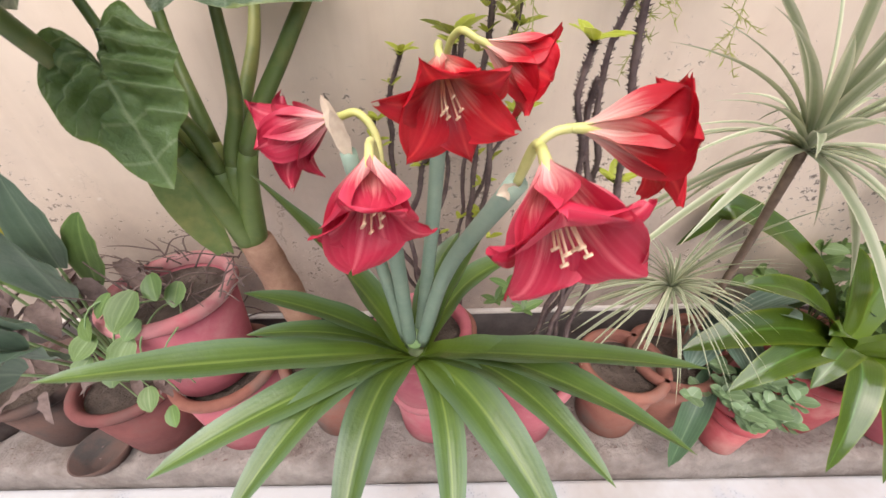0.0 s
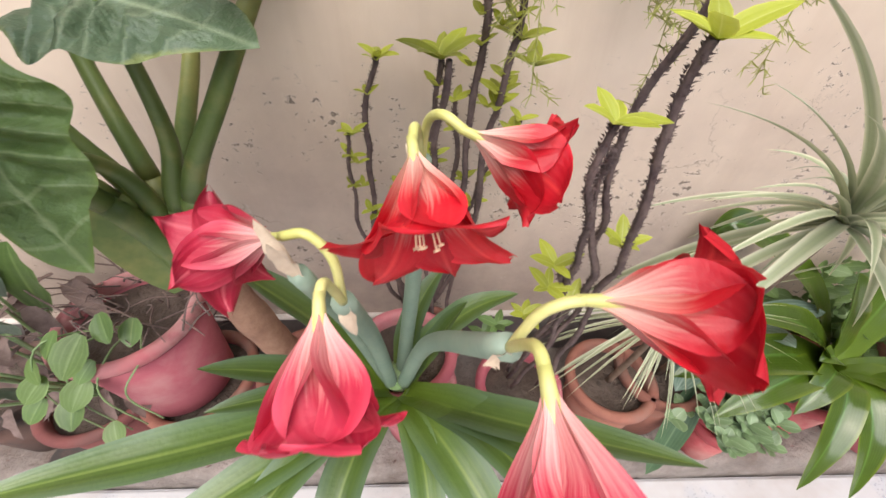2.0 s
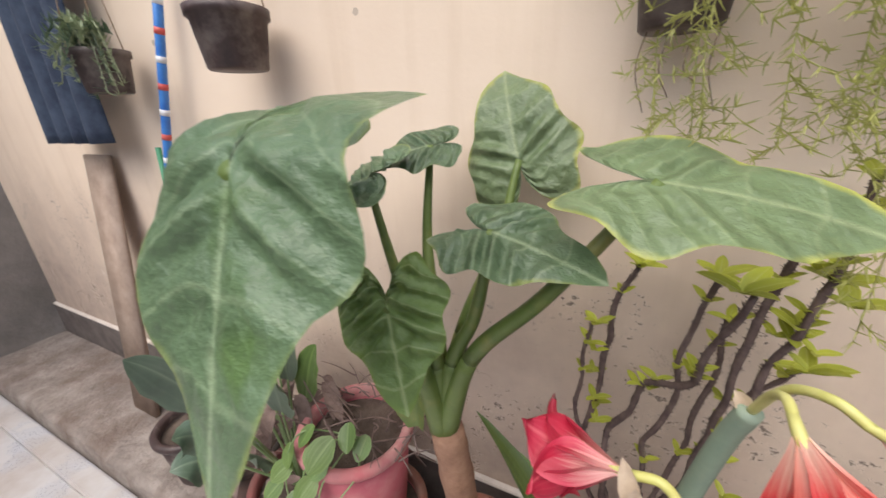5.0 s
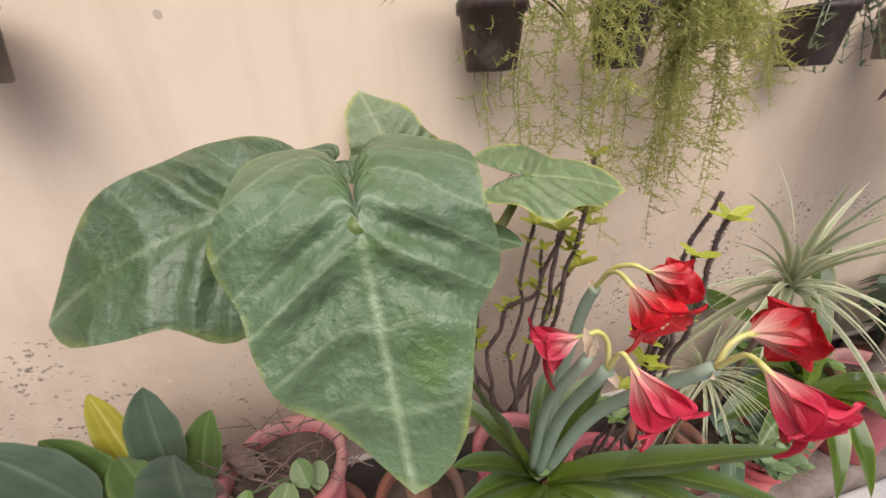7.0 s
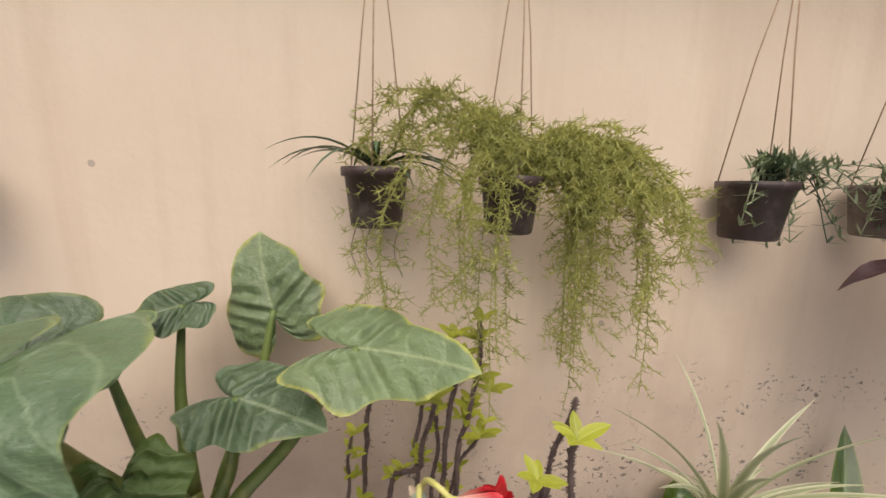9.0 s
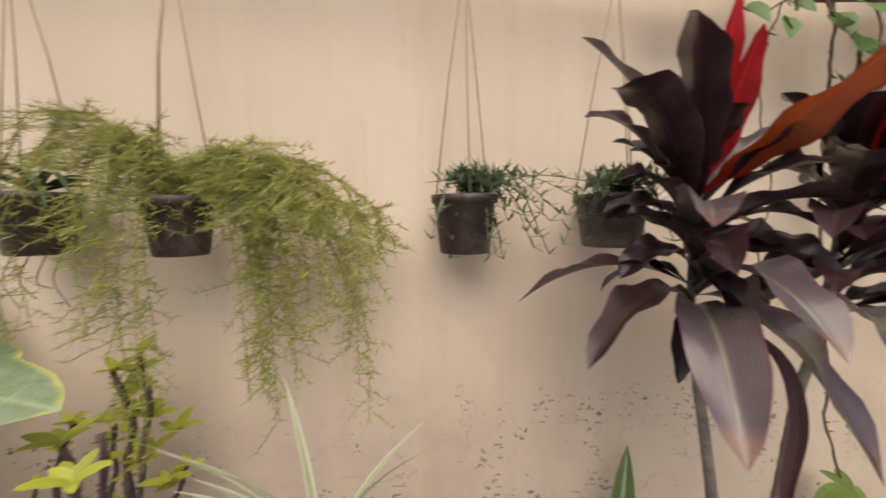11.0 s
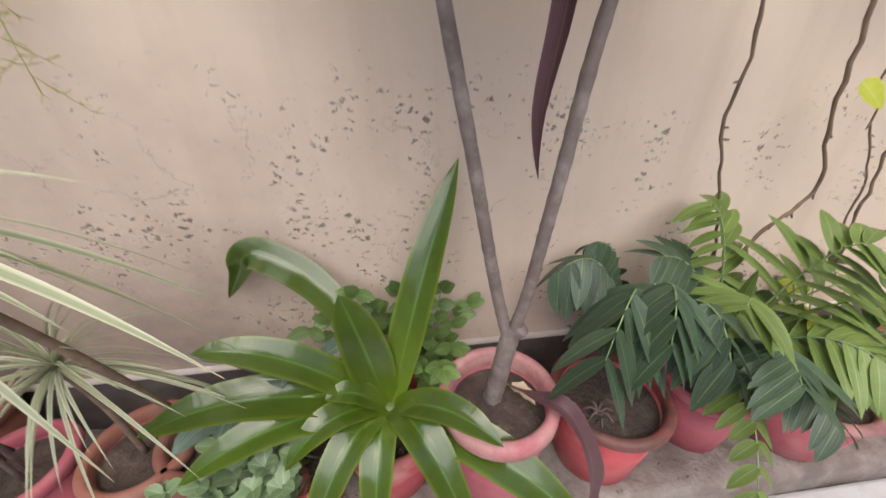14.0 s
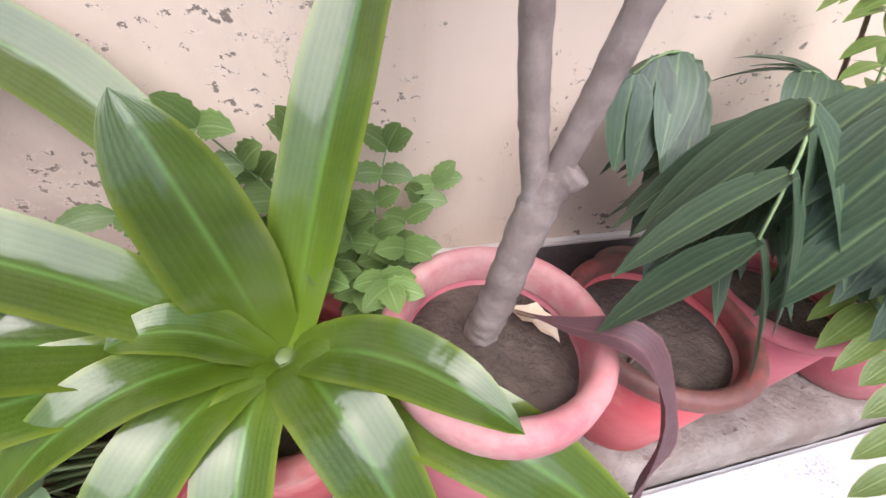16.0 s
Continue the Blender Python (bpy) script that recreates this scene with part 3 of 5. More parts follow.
# ---- the courtyard ----
LEDGE = 0.13
structure("wall_north", box_bm(-3.2, 0, -0.1, 5.2, 0.23, 3.1), M_WALL, "cream distempered wall with flaking damp patches low down", "wall")
# three unseen walls, added; their grey and height limit bounce and skylight
structure("wall_south_unseen", box_bm(-3.2, -4.2, -0.1, 5.2, -3.97, 1.9), M_RENDER, "unseen grey wall added to curb bounced light", "wall")
structure("wall_west_unseen", box_bm(-3.43, -4.2, -0.1, -3.2, 0.23, 3.0), M_RENDER, "unseen grey wall added to curb bounced light", "wall")
structure("wall_east_unseen", box_bm(5.2, -4.2, -0.1, 5.43, 0.23, 3.0), M_RENDER, "unseen grey wall added to curb bounced light", "wall")
structure("floor", box_bm(-3.2, -3.97, -0.12, 5.2, -0.425, 0.0), M_FLOOR, "pale terrazzo courtyard floor with worn grey patches", "floor")

def ledge():
    """Rough cement plinth along the wall, its front edge crumbled."""
    bm = bmesh.new()
    nx, rows = 220, []
    for i in range(nx + 1):
        x = -3.2 + 8.4 * i / nx
        e = 0.012 * noise.noise((x * 5, 0, 3)) + 0.006 * noise.noise((x * 23, 1, 0))
        hz = lambda y: LEDGE + 0.006 * noise.noise((x * 6, y * 6, 5)) + 0.003 * noise.noise((x * 26, y * 26, 2))
        ys = (-0.02, -0.12, -0.2, -0.27, -0.33, -0.38, -0.405 + e)
        rows.append([bm.verts.new((x, y, hz(y))) for y in ys] + [bm.verts.new((x, -0.421 + e, LEDGE - 0.014)), bm.verts.new((x, -0.427 + e * 0.7, 0.06)), bm.verts.new((x, -0.43, -0.02))])
    for a, b in zip(rows, rows[1:]):
        for j in range(len(a) - 1):
            bm.faces.new((a[j], a[j + 1], b[j + 1], b[j]))
    bmesh.ops.recalc_face_normals(bm, faces=bm.faces)
    return structure("ledge", bm, M_CEMENT, "rough stained cement ledge with a crumbling edge under the pots", "ledge", True)

ledge()
structure("trim_front", box_bm(-3.2, -0.52, 0.0, 5.2, -0.433, 0.045, 0.008), M_FLOOR, "whitewashed step at the foot of the ledge", "step")
structure("baseboard", box_bm(-3.2, -0.018, 0.08, 5.2, -0.001, 0.335), M_SKIRT, "dark cement skirting along the wall", "skirting")
structure("trim", box_bm(-3.2, -0.022, 0.335, 5.2, -0.001, 0.347, 0.003), M_CAP, "pale top edge of the skirting", "trim")

# overhead pole that carries the hanging pots
rail = thing("overhead_pole", (1.0, -0.10, 2.2), "brown bamboo pole fixed along the wall on hooks", "pole")
bm = bmesh.new()
for i in range(20):
    tube(bm, [V(-2.6 + 0.35 * i, -0.10, 2.195), V(-2.58 + 0.35 * i, -0.10, 2.195), V(-2.27 + 0.35 * i, -0.10, 2.195), V(-2.25 + 0.35 * i, -0.10, 2.195)], 0.0185 if i % 2 else 0.0175, seg=12)
    tube(bm, [V(-2.252 + 0.35 * i, -0.10, 2.195), V(-2.244 + 0.35 * i, -0.10, 2.195)], 0.0205, seg=12)
part("pole", bm, M_BAMBOO, rail)
for bx in (-1.6, 0.55, 1.75, 3.4):
    bm = bmesh.new()
    tube(bm, smooth_line([(bx, -0.001, 2.235), (bx, -0.06, 2.24), (bx, -0.10, 2.222), (bx, -0.124, 2.195), (bx, -0.10, 2.172)]), 0.007, seg=6)
    part("bracket", bm, M_RAIL, rail)

# ---- flowering amaryllis ----
def stacked_pots(name, x, y, z, r, h, material, under, label, rim_mat=None):
    t = thing(name, (x, y, z), label, "flower pot")
    pot_parts(t, x, y, z, r, h, material, 0.8, soil=under, rim_mat=rim_mat)
    return t

CROWN = V(0.12, -0.405, 0.68)
stacked_pots("upturned_pot", 0.13, -0.265, LEDGE, 0.12, 0.23, M_PINK, True, "faded pink pot that props up the amaryllis pot")
ama = thing("potted_amaryllis", (0.12, -0.27, 0.335), "amaryllis with red trumpet flowers and strap leaves, pink pot", "potted plant")
pot_parts(ama, 0.12, -0.285, 0.34, 0.125, 0.24, M_PINK, 0.75)
bm = bmesh.new()
tube(bm, smooth_line([(0.118, -0.33, 0.53), (0.117, -0.36, 0.60), CROWN], 5), 0.042, 0.024, 12)
part("bulb", bm, M_STALK, ama, "green bulb neck")
ama_leaves = [
    ((-0.31, -0.645, 0.89), 0.052, 0.10), ((-0.22, -0.69, 0.735), 0.048, 0.12), ((-0.11, -0.74, 0.70), 0.046, 0.14),
    ((0.03, -0.76, 0.62), 0.050, 0.15), ((0.19, -0.77, 0.60), 0.040, 0.13), ((0.36, -0.75, 0.60), 0.058, 0.15),
    ((0.41, -0.70, 0.71), 0.046, 0.10), ((0.505, -0.685, 0.765), 0.052, 0.13), ((0.536, -0.61, 0.838), 0.052, 0.08),
    ((-0.088, -0.42, 1.052), 0.056, 0.0), ((-0.122, -0.493, 0.888), 0.042, 0.07), ((0.25, -0.41, 0.92), 0.040, 0.02),
    ((-0.12, -0.53, 0.835), 0.034, 0.08), ((0.36, -0.30, 0.80), 0.044, 0.10), ((0.22, -0.25, 0.83), 0.036, 0.06), ((-0.06, -0.25, 0.80), 0.04, 0.07)]
for i, (tip, w, rise) in enumerate(ama_leaves):
    d = (V(tip) - CROWN)
    d.z = 0
    base = CROWN + d.normalized() * 0.018 + V(0, 0, -0.05)
    bm = bmesh.new()
    bend = V(-d.y, d.x, 0).normalized() * R.uniform(-0.035, 0.035)
    line = [p + bend * math.sin(math.pi * k / 18) for k, p in enumerate(arc(base, tip, rise, 18, 0.4))]
    blade(bm, line, w * 1.42, tapered, 0.36, 6, wave=0.14, twist=R.uniform(-0.35, 0.35))
    part("leaf", bm, M_AMA, ama)

def flower(parent, base, way, size, material, spread=1.0, droop=0.0, seed=0):
    """Trumpet of six petals on a green neck, with stamens."""
    rr = random.Random(seed)
    ax = V(way).normalized()
    sx = ax.orthogonal().normalized()
    sy = ax.cross(sx)
    bm = bmesh.new()
    tube(bm, [V(base) + ax * size * s for s in (-0.05, 0.05, 0.16, 0.26)], size * 0.040, size * 0.058, 10)
    neck = part("flower", bm, M_PEDICEL, parent, "red trumpet flower with a pale throat")
    for k in range(6):
        inner = k % 2
        phi = k * math.pi / 3 + rr.uniform(-0.12, 0.12)
        bm = bmesh.new()
        uvl = bm.loops.layers.uv.verify()
        n, m, rows = 18, 8, []
        L = size * (1.0 if inner else 1.06) * rr.uniform(0.94, 1.05)
        W = size * (0.32 if inner else 0.39)
        curl = rr.uniform(0.7, 1.7)
        for i in range(n + 1):
            s = i / n
            rad = size * spread * (0.04 + 0.20 * s + 0.56 * s ** 2.0 + 0.09 * curl * s ** 7)
            ax_pos = L * (0.10 + 0.95 * s - 0.20 * curl * s ** 6)
            h = W * (0.13 + 0.87 * math.sin(math.pi * (0.5 * min(1, s / 0.62) ** 1.25))) * (1 - max(0, (s - 0.58) / 0.42) ** 2.9 * 0.93)
            row = []
            for j in range(m + 1):
                a = 2 * j / m - 1
                ang = phi
                dirr = sx * math.cos(ang) + sy * math.sin(ang)
                tang = -sx * math.sin(ang) + sy * math.cos(ang)
                bow = -0.42 * h * a * a * (1 - 0.35 * s) + 0.075 * size * math.sin(10 * s + 3 * a + seed + 2 * k) * abs(a) * s
                p = V(base) + ax * (ax_pos + 0.03 * size * math.sin(4 * a + k) * s) + dirr * (rad + bow - (0.012 * size if inner else 0)) + tang * a * h + V(0, 0, -droop * size * s * s)
                row.append((bm.verts.new(p), (j / m, s)))
            rows.append(row)
        for a, b in zip(rows, rows[1:]):
            for j in range(m):
                q = (a[j], a[j + 1], b[j + 1], b[j])
                f = bm.faces.new([w[0] for w in q])
                for lp, w in zip(f.loops, q):
                    lp[uvl].uv = w[1]
        part("petal", bm, material, neck)
    for k in range(6):
        phi = k * math.pi / 3 + 0.4
        o = (sx * math.cos(phi) + sy * math.sin(phi)) * size * 0.09 + V(0, 0, -0.06 * size)
        line = smooth_line([V(base) + ax * size * 0.2, V(base) + ax * size * 0.6 + o * 0.7, V(base) + ax * size * rr.uniform(0.72, 0.9) + o + V(0, 0, 0.03 * size)], 4)
        bm = bmesh.new()
        tube(bm, line, size * 0.011, size * 0.009, 5)
        tube(bm, [line[-1] + sx * size * 0.028, line[-1] - sx * size * 0.028], size * 0.013, seg=6)
        part("stamen", bm, M_STAMEN, neck)

def scape(pts, r=0.012):
    bm = bmesh.new()
    tube(bm, smooth_line(pts, 8), r * 1.15, r * 0.9, 12)
    return part("flower_stalk", bm, M_SCAPE, ama)

def pedicel(pts):
    bm = bmesh.new()
    tube(bm, smooth_line(pts, 6), 0.0042, 0.0042, 8)
    part("pedicel", bm, M_PEDICEL, ama)

scape([CROWN + V(-0.01, 0.0, -0.02), (0.115, -0.46, 0.9), (0.125, -0.543, 1.092)])
scape([CROWN + V(-0.02, 0.01, -0.02), (0.085, -0.45, 0.92), (0.092, -0.535, 1.12)], 0.010)
scape([CROWN + V(0.01, 0.02, -0.02), (0.165, -0.37, 0.9), (0.185, -0.385, 1.08), (0.192, -0.405, 1.15)])
scape([CROWN + V(0.015, 0, -0.02), (0.19, -0.47, 0.9), (0.258, -0.602, 1.112)])
pedicel([(0.125, -0.543, 1.092), (0.124, -0.535, 1.135), (0.108, -0.53, 1.158), (0.086, -0.527, 1.154)])
flower(ama, (0.086, -0.527, 1.154), (-0.9, 0.18, -0.26), 0.080, M_PETAL_BACKLIT, 0.72, 0.10, 1)
pedicel([(0.125, -0.543, 1.092), (0.124, -0.556, 1.128), (0.124, -0.566, 1.142), (0.124, -0.578, 1.14)])
flower(ama, (0.124, -0.578, 1.14), (0.10, -0.86, -0.50), 0.100, M_PETAL_BACKLIT, 0.55, 0.06, 2)
pedicel([(0.192, -0.405, 1.15), (0.191, -0.43, 1.19), (0.19, -0.455, 1.208), (0.189, -0.478, 1.206)])
flower(ama, (0.189, -0.478, 1.206), (0.14, -0.82, -0.48), 0.100, M_PETAL, 0.76, 0.08, 3)
pedicel([(0.192, -0.405, 1.15), (0.20, -0.43, 1.20), (0.213, -0.46, 1.22), (0.230, -0.474, 1.213)])
flower(ama, (0.230, -0.474, 1.213), (0.86, 0.02, -0.42), 0.086, M_PETAL, 0.66, 0.06, 4)
pedicel([(0.258, -0.602, 1.112), (0.272, -0.598, 1.142), (0.285, -0.598, 1.155), (0.30, -0.597, 1.158)])
flower(ama, (0.30, -0.597, 1.158), (0.97, -0.07, 0.0), 0.096, M_PETAL, 0.66, 0.14, 5)
pedicel([(0.258, -0.602, 1.112), (0.262, -0.62, 1.145), (0.264, -0.632, 1.158), (0.265, -0.646, 1.157)])
flower(ama, (0.265, -0.646, 1.157), (0.06, -0.88, -0.38), 0.100, M_PETAL_BACKLIT, 0.58, 0.08, 6)
for b, tp in (((0.092, -0.535, 1.115), (0.076, -0.535, 1.178)), ((0.093, -0.535, 1.115), (0.087, -0.55, 1.168)), ((0.258, -0.602, 1.10), (0.238, -0.612, 1.105)), ((0.125, -0.543, 1.085), (0.135, -0.56, 1.065)), ((0.191, -0.40, 1.14), (0.176, -0.40, 1.165))):
    bm = bmesh.new()
    blade(bm, arc(b, tp, 0.01, 6), 0.016, lance, 0.5, 4, up=(0, -1, 0.2), wave=0.6)
    part("sheath", bm, M_SHEATH, ama, "dry papery flower sheath")

# ---- taro ----
taro = thing("potted_taro", (-0.16, -0.24, LEDGE), "tall taro with broad veined heart-shaped leaves on thick stalks", "potted plant")
pot_parts(taro, -0.16, -0.24, LEDGE, 0.13, 0.30, M_CLAY)
bm = bmesh.new()
TOP = V(-0.20, -0.30, 0.93)
tube(bm, smooth_line([(-0.16, -0.25, 0.40), (-0.175, -0.28, 0.65), (-0.19, -0.305, 0.86)], 8), 0.036, 0.034, 14, ripple=0.12)
part("trunk", bm, M_BARK, taro, "brown ringed taro trunk")

def taro_leaf(at, toward, up, length, width, material, via, r=0.011, droop=0.25, cup=0.25, crinkle=0.008, back=0.15):
    bm = bmesh.new()
    line = smooth_line([TOP + V(0.0, 0.0, -0.09), TOP.lerp(V(via), 0.35) + V(0, 0, 0.02), via, at], 8)
    n = len(line)
    tube(bm, line[:n // 3 + 1], 0.026, 0.015, 12)
    tube(bm, line[n // 3:], 0.015, r * 0.75, 10)
    part("petiole", bm, M_PETIOLE, taro)
    bm = bmesh.new()
    heart(bm, at, toward, up, length, width, droop, cup, crinkle, back=back)
    part("leaf", bm, material, taro)

taro_leaf((-0.218, -0.597, 1.398), (0.06, -0.40, -0.90), (-0.05, -0.90, 0.42), 0.26, 0.92, M_TARO, (-0.28, -0.44, 1.24), 0.012, 0.05, 0.35, 0.008, 2.8)
taro_leaf((-0.368, -0.44, 1.373), (-0.88, -0.25, -0.12), (-0.08, -0.68, 0.72), 0.25, 1.05, M_TARO, (-0.33, -0.36, 1.2), 0.012, 0.45, 0.5, 0.008, 0.5)
taro_leaf((-0.275, -0.16, 1.375), (-0.80, -0.40, -0.15), (0.0, -0.5, 0.86), 0.12, 1.1, M_TARO, (-0.27, -0.2, 1.2), 0.008, 0.2, 0.2, 0.004)
taro_leaf((-0.12, -0.11, 1.345), (-0.35, 0.25, 0.9), (-0.1, -0.95, 0.25), 0.20, 1.02, M_TARO_PALE, (-0.14, -0.16, 1.2), 0.009, 0.3, 0.5, 0.006)
taro_leaf((0.090, -0.315, 1.352), (0.96, -0.06, -0.09), (0.03, -0.36, 0.93), 0.215, 0.98, M_TARO_PALE, (-0.02, -0.34, 1.2), 0.010, 0.15, 0.12, 0.004, 0.05)
taro_leaf((-0.096, -0.338, 1.281), (0.88, -0.30, -0.08), (-0.03, -0.32, 0.94), 0.15, 1.05, M_TARO, (-0.13, -0.31, 1.13), 0.009, 0.15, 0.2, 0.006, 0.2)
taro_leaf((-0.214, -0.425, 1.185), (0.28, -0.30, -0.75), (0.1, -0.9, 0.35), 0.14, 1.15, M_TARO_YOUNG, (-0.21, -0.33, 1.1), 0.009, 0.1, 0.3, 0.010, 0.3)
taro_leaf((-0.345, -0.27, 1.33), (-0.75, 0.1, -0.25), (-0.1, -0.5, 0.85), 0.15, 1.1, M_TARO, (-0.29, -0.28, 1.15), 0.008, 0.3, 0.25)
bm = bmesh.new()
blade(bm, arc(TOP + V(-0.06, 0, -0.1), (-0.30, -0.30, 1.14), 0.03, 10), 0.09, lance, 0.6, 4, up=(0, -1, 0.2))
part("sheath", bm, M_PETIOLE, taro)

# ---- pot with trailing vine, standing on another pot ----
stacked_pots("stand_pot", -0.45, -0.255, LEDGE, 0.145, 0.29, M_PINK, True, "hot pink pot with a crumbling muddy rim under another pot", M_CLAY)
vine = thing("potted_heartleaf_vine", (-0.445, -0.25, 0.40), "small trailing heart-leaf vine among dry twigs in a pink pot", "potted plant")
pot_parts(vine, -0.475, -0.255, 0.405, 0.145, 0.30, M_PINK, 0.75, rim_mat=M_RIM)

def small_leaf(parent, at, way, up, length, w, material, prof=round_leaf, rise=0.0, name="leaf"):
    at, way = V(at), V(way).normalized()
    bm = bmesh.new()
    blade(bm, arc(at, at + way * length, rise if rise else 0.08 * length, 6), w, prof, 0.18, 4, up=up, wave=0.1)
    return part(name, bm, material, parent)

def rnd_dir(rr, down=-0.3, front=-0.6):
    return V(rr.uniform(-1, 1), front + rr.uniform(-0.5, 0.5), down + rr.uniform(-0.4, 0.4)).normalized()

rr = random.Random(3)
for p, s in (((-0.43, -0.37, 0.79), 0.075), ((-0.50, -0.36, 0.735), 0.05), ((-0.54, -0.40, 0.70), 0.055), ((-0.47, -0.40, 0.69), 0.06), ((-0.42, -0.33, 0.80), 0.055), ((-0.56, -0.42, 0.655), 0.05), ((-0.50, -0.42, 0.66), 0.06), ((-0.45, -0.38, 0.72), 0.045), ((-0.52, -0.34, 0.76), 0.05), ((-0.38, -0.32, 0.77), 0.05), ((-0.48, -0.43, 0.56), 0.05), ((-0.45, -0.44, 0.50), 0.045), ((-0.56, -0.38, 0.73), 0.05)):
    small_leaf(vine, p, V(rr.uniform(-0.5, 0.5), -0.6, -0.5), (rr.uniform(-0.3, 0.3), -0.7, 0.6), s * 1.1, s * 0.85, M_SEEDLING if rr.random() < 0.5 else M_GREEN)
for k in range(4):
    bm = bmesh.new()
    x = -0.54 + 0.05 * k
    tube(bm, smooth_line([(-0.45, -0.27, 0.68), (x, -0.36, 0.75 - 0.02 * k), (x - 0.01, -0.42, 0.66), (x + 0.02, -0.43, 0.48 + 0.03 * k)], 6), 0.0025, 0.0015, 5)
    part("stem", bm, M_STALK, vine)
for k in range(60):
    bm = bmesh.new()
    a = V(-0.465 + rr.uniform(-0.13, 0.2), -0.24 + rr.uniform(-0.10, 0.12), 0.69 + rr.uniform(0, 0.03))
    b = a + V(rr.uniform(-0.14, 0.14), rr.uniform(-0.09, 0.06), rr.uniform(0.0, 0.09))
    tube(bm, smooth_line([a, a.lerp(b, 0.5) + V(rr.uniform(-0.02, 0.02), 0, rr.uniform(0, 0.02)), b], 4), 0.0024, 0.001, 5)
    part("twig", bm, M_TWIG, vine)

# ---- crown of thorns shrubs ----
def thorn_stem(parent, pts, r0, r1, spines, seed):
    q = random.Random(seed)
    line = [p + 0.016 * V(noise.noise(p * 11 + V(seed, 0, 0)), noise.noise(p * 11 + V(0, seed, 0)), 0) for p in smooth_line(pts, 10)]
    bm = bmesh.new()
    tube(bm, line, r0, r1, 9, ripple=0.3)
    for k in range(int(spines * 2.2)):
        i = q.randrange(1, len(line) - 1)
        t = (line[i + 1] - line[i - 1]).normalized()
        d = V(q.uniform(-1, 1), q.uniform(-1, 1), q.uniform(-1, 1))
        d = (d - t * d.dot(t)).normalized()
        p = line[i].lerp(line[i + 1], q.random()) + d * (r0 * 0.8)
        tip = p + d * r0 * q.uniform(0.4, 0.95) + t * 0.002
        s = t.cross(d) * 0.0011
        a, b, c, e = (bm.verts.new(x) for x in (p + s, p - s * 0.5 + t * 0.001, p - s * 0.5 - t * 0.001, tip))
        bm.faces.new((a, b, e)), bm.faces.new((b, c, e)), bm.faces.new((c, a, e))
    return part("stem", bm, M_THORN, parent)

def whorl(parent, at, n, size, seed, material=None, tilt=0.5):
    q = random.Random(seed)
    for k in range(n):
        a = 6.28 * k / n + q.uniform(-0.4, 0.4)
        z = q.uniform(0.1, 0.9) if tilt else 0.2
        way = V(math.cos(a), math.sin(a), z * tilt * 1.6)
        s = size * q.uniform(0.7, 1.15)
        small_leaf(parent, V(at), way, (0, -0.25, 1), s, s * 0.42, material or M_LIME, lance, 0.1 * s)

def shrub(name, x, y, label, mats, stems, h0):
    t = thing(name, (x, y, LEDGE), label, "potted plant", "crown of thorns shrubs")
    pot_parts(t, x, y, LEDGE, 0.115, 0.27, mats)
    for i, (pts, r, sp, n, s) in enumerate(stems):
        thorn_stem(t, [(x + 0.05 * math.cos(i * 2.1), y + 0.04 * math.sin(i * 1.7), h0), *pts], r, r * 0.75, sp, i + 11)
        if n:
            whorl(t, pts[-1], n, s, i + 31)
    return t

left_stems = [
    ([(0.06, -0.10, 0.72), (0.075, -0.085, 0.95), (0.065, -0.075, 1.05), (0.108, -0.068, 1.155)], 0.0065, 220, 4, 0.05),
    ([(0.05, -0.11, 0.70), (0.03, -0.10, 0.9), (0.045, -0.09, 1.03)], 0.005, 160, 3, 0.03),
    ([(0.10, -0.11, 0.72), (0.14, -0.12, 0.92), (0.20, -0.17, 1.0), (0.215, -0.225, 1.195)], 0.007, 240, 6, 0.055),
    ([(0.17, -0.10, 0.7), (0.195, -0.11, 0.9), (0.19, -0.10, 1.0), (0.215, -0.11, 1.17)], 0.006, 180, 6, 0.05),
    ([(0.24, -0.12, 0.72), (0.255, -0.14, 0.95), (0.275, -0.15, 1.15), (0.27, -0.16, 1.30)], 0.007, 300, 5, 0.045),
    ([(0.27, -0.12, 0.75), (0.29, -0.15, 0.98), (0.315, -0.17, 1.20), (0.325, -0.17, 1.34)], 0.0065, 280, 5, 0.04),
    ([(0.25, -0.10, 0.72), (0.28, -0.11, 0.9), (0.36, -0.11, 1.06)], 0.0055, 200, 3, 0.035),
    ([(0.22, -0.10, 0.70), (0.235, -0.11, 0.95), (0.24, -0.12, 1.1)], 0.0055, 180, 4, 0.04)]
sh1 = shrub("crown_of_thorns", 0.16, -0.13, "leggy thorny shrub with sparse lime leaves in a clay pot", M_CLAY, left_stems, 0.40)
for k, p in enumerate(((0.05, -0.10, 0.97), (0.06, -0.11, 0.86), (0.07, -0.11, 0.80), (0.13, -0.12, 0.93), (0.16, -0.12, 0.95), (0.29, -0.15, 1.10), (0.31, -0.16, 1.15), (0.30, -0.17, 1.22), (0.33, -0.12, 1.02), (0.26, -0.14, 1.16), (0.05, -0.09, 0.91), (0.27, -0.13, 0.8), (0.30, -0.14, 0.74))):
    whorl(sh1, p, 3, 0.034, 60 + k)
q = random.Random(17)
for k, p in enumerate(((0.33, -0.16, 1.20), (0.31, -0.15, 1.12), (0.34, -0.15, 1.05), (0.29, -0.15, 1.25), (0.36, -0.14, 1.16), (0.32, -0.17, 1.30))):
    whorl(sh1, p, 6, 0.05, 130 + k)
